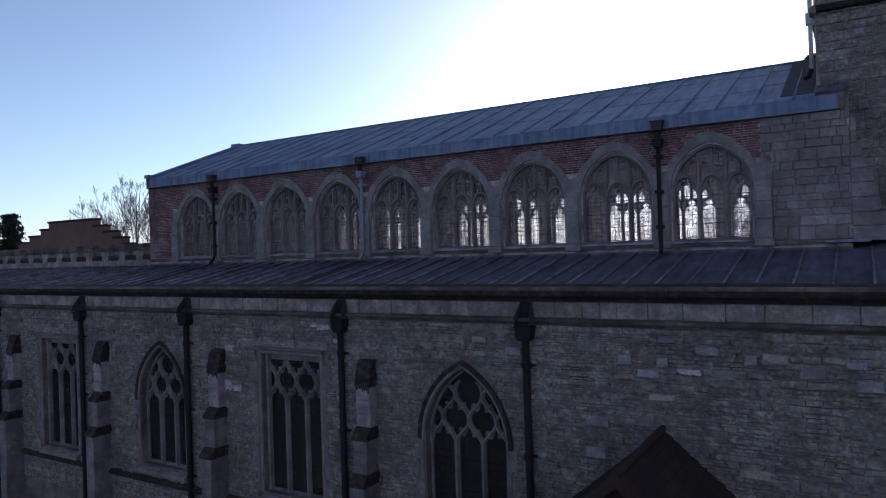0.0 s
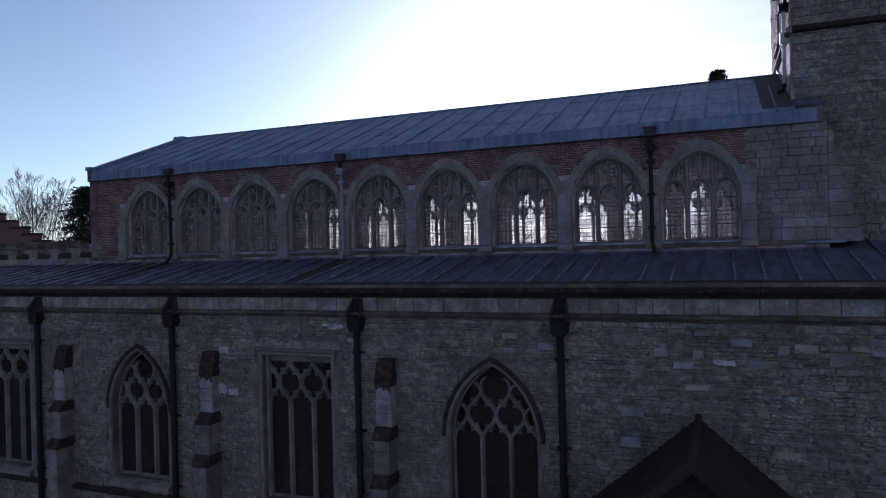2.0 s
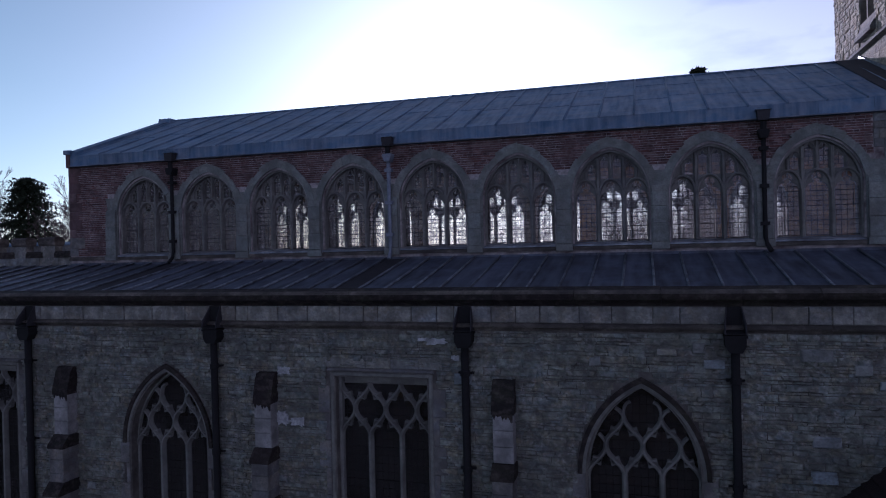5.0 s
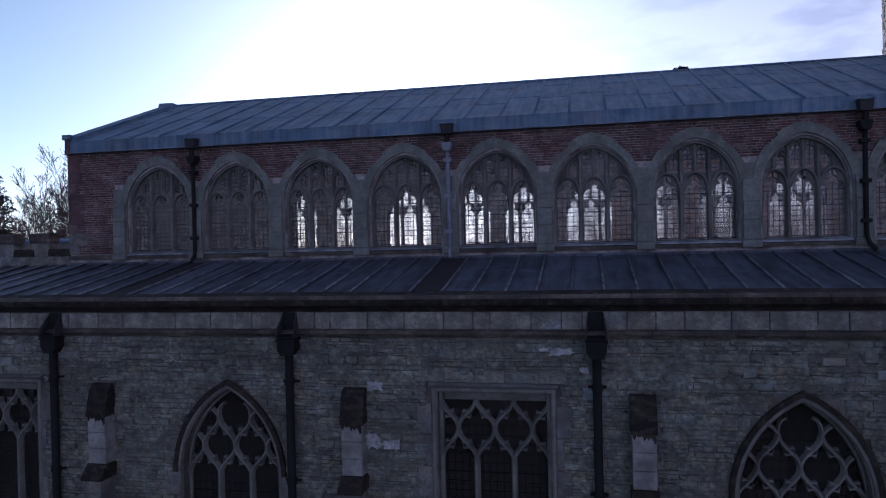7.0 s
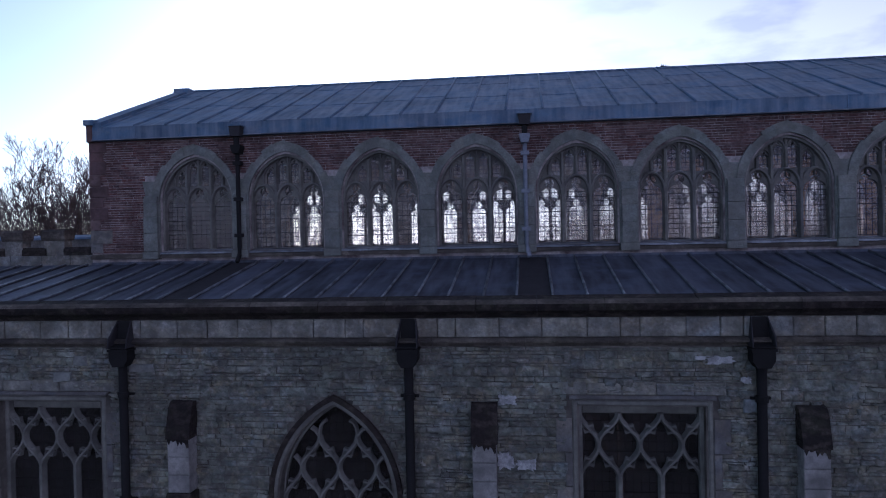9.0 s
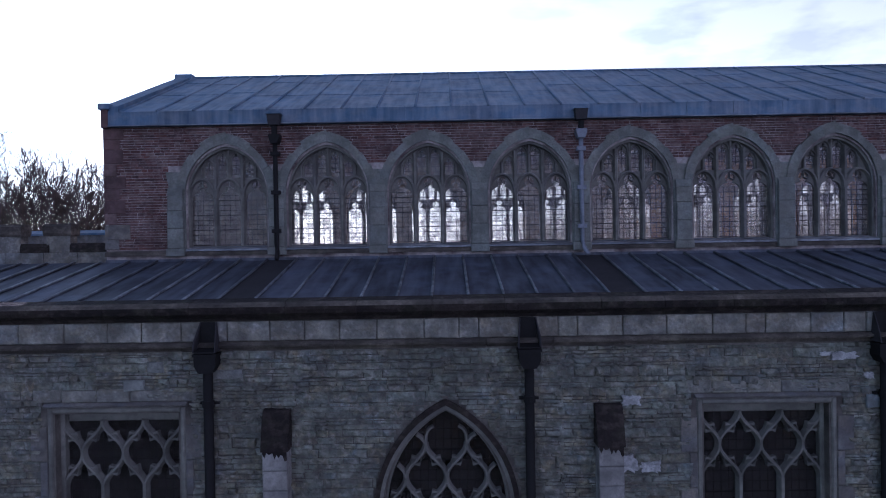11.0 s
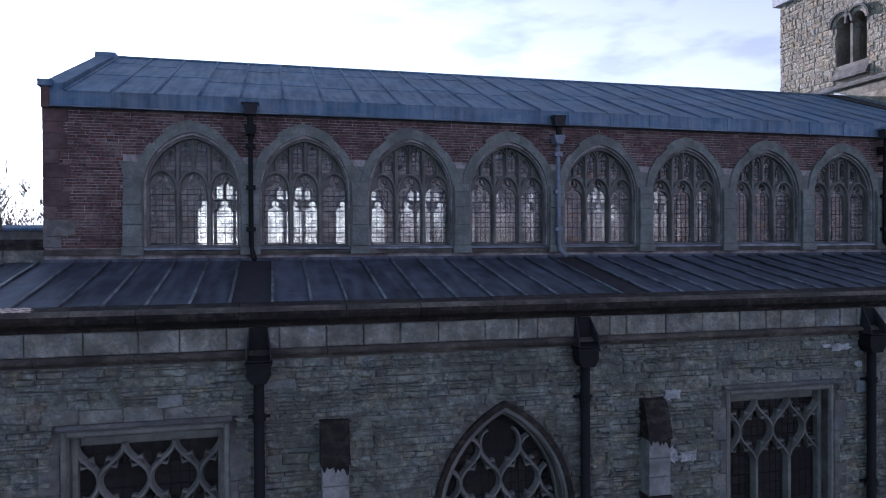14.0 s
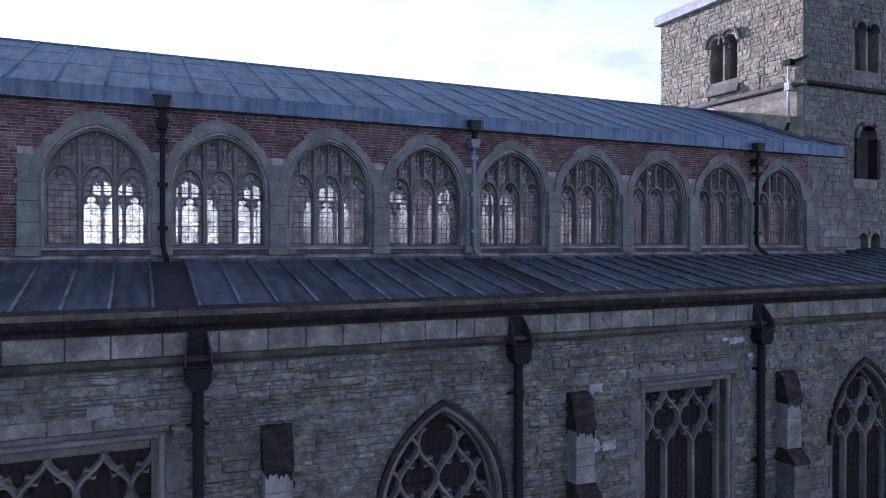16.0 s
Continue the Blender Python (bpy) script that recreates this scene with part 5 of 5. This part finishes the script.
# drainpipe on the tower
tp = holder("drainpipe", "white painted drainpipe with dark hopper on the tower", "drainpipe", "tower drainpipe")
Soup().tube([(TX - 0.14, 7.15, 14.15), (TX - 0.14, 7.15, 16.18)], 0.055, 8).make("pipe", WHITE_PIPE, tp, smooth=True)
Soup().box(TX - 0.26, TX - 0.02, 7.0, 7.30, 16.15, 16.34).make("hopper", IRON, tp)
Soup().tube([(TX - 0.14, 7.15, 16.24), (TX - 0.14, 6.45, 16.30)], 0.05, 8).make("branch", IRON, tp)
Soup().box(TX - 0.24, TX - 0.02, 7.05, 7.25, 15.28, 15.56).make("joint_box", WHITE_PIPE, tp)
Soup().tube([(TX - 0.14, 7.15, 14.16), (TX - 0.2, 7.15, 13.98), (TX - 0.3, 7.1, 13.93)], 0.06, 8).make("shoe", IRON, tp)

# ---- porch with a steep tiled roof against the aisle ----
porch = holder("porch", "gabled north porch with dark mossy tiled roof", "porch", kind="structure")
PX, PZ, PD, PH = 2.47, 6.55, 2.7, 2.3
PS = 0.86
Soup().box(PX - 1.9, PX - 1.5, -PD + 0.15, 0.0, 0, PZ - 1.9 * PS).make("side_wall", MORTAR, porch)
Soup().box(PX + 1.5, PX + 1.9, -PD + 0.15, 0.0, 0, PZ - 1.9 * PS).make("side_wall", MORTAR, porch)
Soup().plate([(PX - 1.9, 0), (PX + 1.9, 0), (PX + 1.9, PZ - 1.9 * PS - 0.08), (PX, PZ - 0.12), (PX - 1.9, PZ - 1.9 * PS - 0.08)], [pointed(PX, 0.9, 0.05, 2.2, 3.5)], -PD + 0.15, -PD + 0.5).make("gable_front", TILE, porch)
for s in (-1, 1):
    slab = [(PX, PZ - 0.04), (PX + s * PH, PZ - PH * PS - 0.04), (PX + s * PH, PZ - PH * PS - 0.16), (PX, PZ - 0.16)]
    Soup().prism(slab, "y", -PD - 0.1, -0.002).make("roof_slope", TILE, porch)
    r = random.Random(3 + s)
    rows = 16
    for k in range(rows):
        a, b = PH * k / rows, PH * (k + 1.15) / rows
        y = -PD - 0.12
        while y < -0.02:
            y1 = min(y + r.uniform(0.22, 0.27), -0.005)
            l = r.uniform(0.0, 0.012)
            xa, xb = PX + s * a, PX + s * min(b, PH + 0.05)
            za, zb = PZ - a * PS - 0.035, PZ - min(b, PH + 0.05) * PS + 0.0 + l
            Soup().add([(xa, y, za), (xa, y1 - 0.006, za), (xb, y1 - 0.006, zb), (xb, y, zb), (xb, y1 - 0.006, zb - 0.03), (xb, y, zb - 0.03)],
                       [(0, 1, 2, 3), (3, 2, 4, 5)]).make("tile", TILE, porch)
            y = y1
    Soup().prism([(PX, PZ + 0.03), (PX + s * (PH + 0.05), PZ - (PH + 0.05) * PS + 0.03), (PX + s * (PH + 0.05), PZ - (PH + 0.05) * PS - 0.17), (PX, PZ - 0.19)], "y", -PD - 0.18, -PD - 0.125).make("barge_board", TILE, porch)
Soup().tube([(PX, -PD - 0.16, PZ + 0.01), (PX, -0.01, PZ + 0.01)], 0.06, 8).make("ridge_tile", TILE, porch)

# ---- west building: embattled wall, low roof, far stepped gable ----
west = holder("embattled_wall", "stone wall with battlements west of the nave", "battlements", kind="structure")
Soup().box(-36.0, NAVE_W, 6.0, 6.5, 0, 9.55).make("wall_body", MORTAR, west)
x = NAVE_W - 0.02
r = random.Random(4)
while x > -36:
    a = x - r.uniform(0.8, 1.1)
    Soup().chamfer_box(a + 0.006, x - 0.006, 5.96, 6.5, 9.55, 9.88, 0.012).make("base_block", FRIEZE, west)
    x = a
x = -20.67
while x > -36:
    wd = 0.56 + r.uniform(-0.04, 0.04)
    Soup().chamfer_box(x - wd, x, 5.98, 6.30, 9.88, 10.28, 0.012).make("merlon", FRIEZE, west, "pale merlon block")
    Soup().prism([(5.96, 10.28), (6.31, 10.28), (6.36, 10.36), (6.36, 10.52), (6.28, 10.58), (6.00, 10.58), (5.92, 10.52), (5.92, 10.36)], "x", x - wd - 0.05, x + 0.05).make("merlon_cap", LEDGE, west, "dark weathered merlon cap")
    Soup().prism([(5.94, 9.88), (6.36, 9.88), (6.36, 10.02), (6.30, 10.10), (6.00, 10.10), (5.94, 10.02)], "x", x + 0.004, min(x + 0.70, NAVE_W - 0.002) if x < -21.2 else NAVE_W - 0.002).make("crenel_coping", SOOTY, west)
    x -= 1.215
wb = holder("west_block", "low lead-roofed block behind the battlements", "building", kind="structure")
Soup().box(-36.0, NAVE_W, 6.5, 9.0, 0, 9.3).make("body", MORTAR, wb)
Soup().prism([(6.45, 9.3), (9.1, 9.3), (9.1, 9.45), (6.45, 9.36)], "x", -36.0, NAVE_W).make("low_roof", LEAD, wb)
Soup().box(-36.0, NAVE_W, 8.7, 9.1, 9.4, 10.34).make("far_parapet", ASHLAR, wb)
Soup().prism([(8.62, 10.34), (9.18, 10.34), (9.18, 10.40), (8.9, 10.48), (8.62, 10.40)], "x", -36.0, NAVE_W).make("far_coping", LEAD, wb, "pale coping of the far parapet")
sg = holder("stepped_gable", "brown brick gable with stepped top of a building beyond", "building", kind="structure")
outline = [(-46.0, 0), (-31.8, 0), (-31.8, 10.8), (-32.5, 10.8), (-32.5, 11.2), (-33.4, 11.2), (-33.4, 11.6), (-34.4, 11.6), (-34.4, 12.0), (-35.4, 12.0), (-35.4, 12.45), (-40.4, 12.45), (-40.4, 12.0), (-41.4, 12.0), (-41.4, 11.6), (-42.8, 11.6), (-42.8, 11.2), (-44.2, 11.2), (-44.2, 10.7), (-46.0, 10.7)]
Soup().plate(outline, [], 13.0, 13.5).make("gable_wall", FAR_BRICK, sg)
Soup().box(-46.0, -31.8, 13.5, 19.0, 0, 10.4).make("house_body", FAR_BRICK, sg)
for xa, xb, z in ((-32.55, -31.8, 10.8), (-33.45, -32.5, 11.2), (-34.45, -33.4, 11.6), (-35.45, -34.4, 12.0), (-40.45, -35.4, 12.45), (-41.45, -40.4, 12.0), (-42.85, -41.4, 11.6), (-44.25, -42.8, 11.2)):
    Soup().box(xa, xb, 12.94, 13.56, z + 0.002, z + 0.13).make("step_coping", SOOTY, sg)


# ---- trees ----
def bare_tree(x, y, top, half, fork, seed, label, limbs=14, twigs_per=11, finest=3, thick=0.08):
    """A leafless tree: limbs fan upwards from a low fork to a domed crown, with straight upswept twigs."""
    r = random.Random(seed)
    t = holder("tree", label, "tree", "bare trees", at=(x, y, 0.0))
    trunk, twigs = Soup(), Soup()
    trunk.tube([(0, 0, 0), (0.05, 0, fork * 0.6), (0, 0, fork + 0.4)], [0.32, 0.25, 0.2], 8)
    mid = fork + (top - fork) * 0.45

    def branch(p, d, length, rad, level):
        side = Vector((r.uniform(-1, 1), r.uniform(-1, 1), 0))
        pts = [p + d * (length * f) + side * (length * 0.015 * math.sin(f * 5)) + Vector((0, 0, length * 0.10 * f * f)) for f in (0, 0.35, 0.7, 1.0)]
        twigs.tube(pts, [rad, rad * 0.8, rad * 0.6, rad * 0.4], 5 if level == 0 else 3, caps=False)
        if level >= finest:
            return
        n = (twigs_per, 8, 4)[level]
        for k in range(n):
            f = r.uniform(0.3, 1.0) ** 0.8
            i = 0 if f < 0.35 else (1 if f < 0.7 else 2)
            lo, hi = (0, 0.35, 0.7)[i], (0.35, 0.7, 1.0)[i]
            s = pts[i].lerp(pts[i + 1], (f - lo) / (hi - lo))
            out = Vector((r.uniform(-1, 1), r.uniform(-1, 1), r.uniform(-0.4, 0.6))).normalized()
            nd = (d + out * 0.75 + Vector((0, 0, 0.10))).normalized()
            branch(s, nd, length * (0.60 * (1.0 - f) + 0.20) * r.uniform(0.6, 1.0), max(rad * (1 - 0.6 * f) * 0.5, 0.0118), level + 1)

    for k in range(limbs):
        a = 2 * math.pi * (k * 0.382 + r.uniform(-0.05, 0.05))
        e = math.sqrt((k + 0.5) / limbs)
        goal = Vector((math.cos(a) * half * e, math.sin(a) * half * e, mid + (top - mid) * math.sqrt(max(0.0, 1 - e * e * 0.97)) * r.uniform(0.88, 0.95)))
        start = Vector((math.cos(a) * 0.1, math.sin(a) * 0.1, fork * r.uniform(0.85, 1.05)))
        d = goal - start
        branch(start, d.normalized(), d.length * 0.90, thick * r.uniform(0.75, 1.1), 0)
    trunk.make("trunk", BARK, t, smooth=True)
    twigs.make("crown", BARK, t, "fine leafless twigs")
    return t


def conifer(x, y, height, radius, seed, label, round_top=1.6):
    r = random.Random(seed)
    t = holder("tree", label, "tree", "conifers", at=(x, y, 0))
    Soup().tube([(0, 0, 0), (0, 0, height * 0.6), (0, 0, height)], [height * 0.018, height * 0.01, 0.02], 7).make("trunk", BARK, t)
    s = Soup()
    n = int(height * 90)
    for k in range(n):
        z = height * (0.22 + 0.78 * r.random() ** 0.9)
        f = 1 - (z / height) ** round_top
        L = radius * (0.25 + 0.8 * f) * r.uniform(0.5, 1.05)
        a = r.uniform(0, 2 * math.pi)
        d = Vector((math.cos(a), math.sin(a), r.uniform(-0.15, 0.35)))
        for j in range(6):
            u = 0.25 + 0.75 * j / 5
            p = d * L * u + Vector((0, 0, z - 0.18 * L * u * u))
            for q in range(4):
                w = Vector((r.uniform(-1, 1), r.uniform(-1, 1), r.uniform(-0.8, 0.8))).normalized() * r.uniform(0.12, 0.3)
                v = Vector((r.uniform(-1, 1), r.uniform(-1, 1), r.uniform(-0.5, 0.5))).normalized() * r.uniform(0.04, 0.10)
                s.add([p + v, p - v, p + w], [(0, 1, 2)])
    s.make("crown", NEEDLE, t, "dense dark needle sprays")
    return t


bare_tree(-48.4, 25.0, 16.4, 5.8, 6.0, 31, "tall airy bare tree with upswept branches", 20, 9, 3, 0.06)
bare_tree(-35.6, 25.0, 15.1, 4.2, 3.0, 12, "wide domed bare winter tree with fine twigs", 34, 10, 3, 0.042)
bare_tree(-32.4, 26.0, 14.9, 3.6, 3.5, 29, "wide domed bare winter tree with fine twigs", 30, 10, 3, 0.042)
bare_tree(-29.6, 26.5, 14.4, 3.4, 3.5, 33, "wide domed bare winter tree with fine twigs", 26, 9, 3, 0.042)
bare_tree(-26.0, 27.5, 12.9, 3.0, 4.0, 36, "low bare winter tree with fine twigs", 20, 8, 3, 0.04)
bare_tree(-27.0, 44.0, 13.0, 4.5, 4.0, 14, "bare winter tree south of the church", 12, 8, 2)
bare_tree(-12.0, 50.0, 12.0, 4.5, 4.0, 15, "bare winter tree south of the church", 12, 8, 2)
bare_tree(2.0, 52.0, 12.5, 4.5, 4.0, 16, "bare winter tree south of the church", 12, 8, 2)
bare_tree(18.0, 50.0, 12.0, 4.5, 4.0, 17, "bare winter tree south of the church", 12, 8, 2)
for k, (x, y, top) in enumerate(((10.5, 47.0, 13.2), (24.0, 48.0, 14.0), (31.0, 46.0, 13.4), (38.5, 49.0, 14.5), (46.0, 47.0, 13.8), (55.0, 50.0, 15.0))):
    bare_tree(x, y, top, 4.6, 4.0, 40 + k, "dense bare winter tree beyond the south side", 20, 10, 2, 0.09)
for k, (x, y, top) in enumerate(((-3.0, 48.0, 13.0), (5.5, 46.0, 13.4), (15.0, 50.0, 13.6), (20.0, 46.0, 13.2))):
    bare_tree(x, y, top, 4.8, 3.0, 60 + k, "dense bare winter tree beyond the south side", 26, 11, 2, 0.07)
conifer(-42.4, 25.0, 15.3, 3.5, 21, "dark ragged conifer beyond the battlements", 3.2)
conifer(-63.0, 22.0, 14.5, 3.0, 22, "dark conifer far beyond the battlements")
conifer(-72.0, 24.0, 13.5, 3.0, 23, "dark conifer far beyond the battlements")
conifer(2.9, 47.9, 24.0, 2.6, 24, "tall dark conifer whose top shows over the ridge")

# ---- masonry pieces ----
rnd = random.Random(99)
openings = [rect_opening(c, 0.19) for c in RECT_WINDOWS] + [pointed_opening(c, 0.16) for c in POINTED_WINDOWS]


def near_opening(a, b, c, d):
    """True where a piece would touch a window, a buttress or the porch."""
    for q in openings:
        if a < max(p[0] for p in q) + 0.3 and b > min(p[0] for p in q) - 0.3 and c < max(p[1] for p in q) + 0.1 and d > min(p[1] for p in q):
            return True
    return any(a < x + 0.3 and b > x - 0.3 for x in BUTTRESSES)


# larger squared stones set among the rubble, more of them east of the last window
big = []
tries = 0
while len(big) < 75 and tries < 6000:
    tries += 1
    a = rnd.uniform(AISLE_W + 0.2, AISLE_E - 0.8) if rnd.random() < 0.7 else rnd.uniform(0.3, 8.5)
    c = rnd.uniform(3.0, 8.1) if rnd.random() < 0.5 else rnd.uniform(7.3, 8.1)
    b, d = a + rnd.uniform(0.20, 0.52), c + rnd.uniform(0.12, 0.22)
    if d > 8.33 or near_opening(a, b, c, d) or any(a < q[1] + 0.03 and b > q[0] - 0.03 and c < q[3] + 0.03 and d > q[2] - 0.03 for q in big):
        continue
    big.append((a, b, c, d))
rects = []
u = AISLE_W + 0.1
while u < AISLE_E - 0.1:
    u1 = min(u + rnd.uniform(0.8, 2.2), AISLE_E - 0.05)
    v = 2.6 + rnd.uniform(0, 0.1)
    while v < 8.335:
        h = min(rnd.choice((0.04, 0.05, 0.055, 0.065, 0.075, 0.085, 0.10, 0.12, 0.15)) * rnd.uniform(0.85, 1.15), 8.34 - v)
        if h > 0.03:
            rects += courses(u - rnd.uniform(0, 0.2), u1, v, v + h, (h, h), (0.09 + h * 0.6, 0.20 + h * 1.9), openings, rnd, 0.013)
        v += max(h, 0.03)
    u = u1
lay(aisle_wall, "stone", "stones", rects, RUBBLE, face_y(0.0), (0.004, 0.05), rnd, lambda u, v: -13.4 < u < -9.0 and v > 6.6, "coursed rubble stones", 300, 0.20, 0.08)
lay(aisle_wall, "squared_stone", "squared_stones", [(a + 0.007, b - 0.007, c + 0.007, d - 0.007) for a, b, c, d in big], SQUARED, face_y(0.0), (0.058, 0.068), rnd, lambda u, v: True, "squared stones among the rubble", 300, 0.10, 0.07)
avoid = [clerestory_opening(c, 0.13) for c in BAYS]
for c in PIERS + [BAYS[0] - 1.19, BAYS[-1] + 1.19]:
    avoid.append([(c - 0.17, 9.6), (c + 0.17, 9.6), (c + 0.17, 11.86), (c - 0.17, 11.86)])
rects = courses(NAVE_W + 0.03, 3.60, 9.91, WALL_TOP - 0.005, (0.054, 0.076), (0.11, 0.27), avoid, rnd, 0.012, 0)
lay(cler_wall, "brick", "bricks", rects, BRICK, face_y(CLER_Y), (0.002, 0.02), rnd, lambda u, v: -9.6 < u < -2.4 and v > 12.0, "old red bricks", 300, 0.12, 0.05)
z = 9.92
k = 0
while z < 12.9:
    h = min(rnd.uniform(0.20, 0.38), 12.945 - z)
    w = (0.55 if k % 2 else 0.34) * rnd.uniform(0.7, 1.15)
    Soup().chamfer_box(NAVE_W - 0.02, NAVE_W + w, CLER_Y - 0.024 - rnd.uniform(0, 0.008), CLER_Y + 0.1, z + 0.004, z + h - 0.004, 0.012).make("quoin", ASHLAR if k < 2 else QUOIN, cler_wall)
    z += h
    k += 1
rects = courses(3.60, NAVE_E - 0.01, 9.86, WALL_TOP - 0.005, (0.13, 0.33), (0.16, 0.58), avoid, rnd, 0.006)
lay(cler_wall, "ashlar_block", "ashlar_blocks", rects, EAST_STONE, face_y(CLER_Y), (0.025, 0.05), rnd, lambda u, v: True, "squared ashlar blocks", 300, 0.05, 0.035)
avoid = [round_head(9.83, 0.45, 17.55, 17.69), round_head(10.53, 0.45, 17.55, 17.69), round_head(9.83, 0.31, 15.85, 17.69), round_head(10.53, 0.31, 15.85, 17.69), [(10.03, 15.85), (10.03, 17.80), (10.33, 17.80), (10.33, 15.85)], [(9.41, 15.75), (10.95, 15.75), (10.95, 16.24), (9.41, 16.24)]]
rects = []
u = TY0 + 0.01
while u < TY1 - 0.05:
    u1 = min(u + rnd.uniform(0.9, 1.8), TY1)
    rects += courses(u - rnd.uniform(0.0, 0.1), u1, 15.62, TTOP, (0.12, 0.24), (0.13, 0.30), avoid, rnd, 0.018)
    u = u1
lay(tower, "stone", "stones", rects, TOWER_STONE, face_x(TX), (0.012, 0.038), rnd, lambda u, v: True, "golden rubble stones", 300, 0.19, 0.12)
rects = courses(TY0 + 0.01, TY1, 12.5, 15.36, (0.3, 0.42), (0.5, 0.9), [], rnd, 0.0)
lay(tower, "ashlar_block", "ashlar_blocks", rects, TOWER_STONE, face_x(TX), (0.02, 0.024), rnd, lambda u, v: True, "smooth worn blocks", 300, 0.0, 0.004)
avoid = [round_head(7.68, 0.43, 16.0, 17.62), round_head(8.38, 0.43, 16.0, 17.62), round_head(7.90, 0.29, 9.0, 10.1), round_head(8.58, 0.29, 9.0, 10.1), round_head(8.02, 0.62, 12.2, 13.75)]
# greyer than the sunlit west face, with the north side's shade in the colour
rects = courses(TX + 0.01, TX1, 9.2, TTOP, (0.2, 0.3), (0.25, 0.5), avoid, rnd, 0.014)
lay(tower, "stone", "north_stones", rects, RUBBLE, face_y(TY0), (0.02, 0.04), rnd, lambda u, v: False, "rubble stones of the north side, shade put into their grey", 300, 0.06, 0.06)
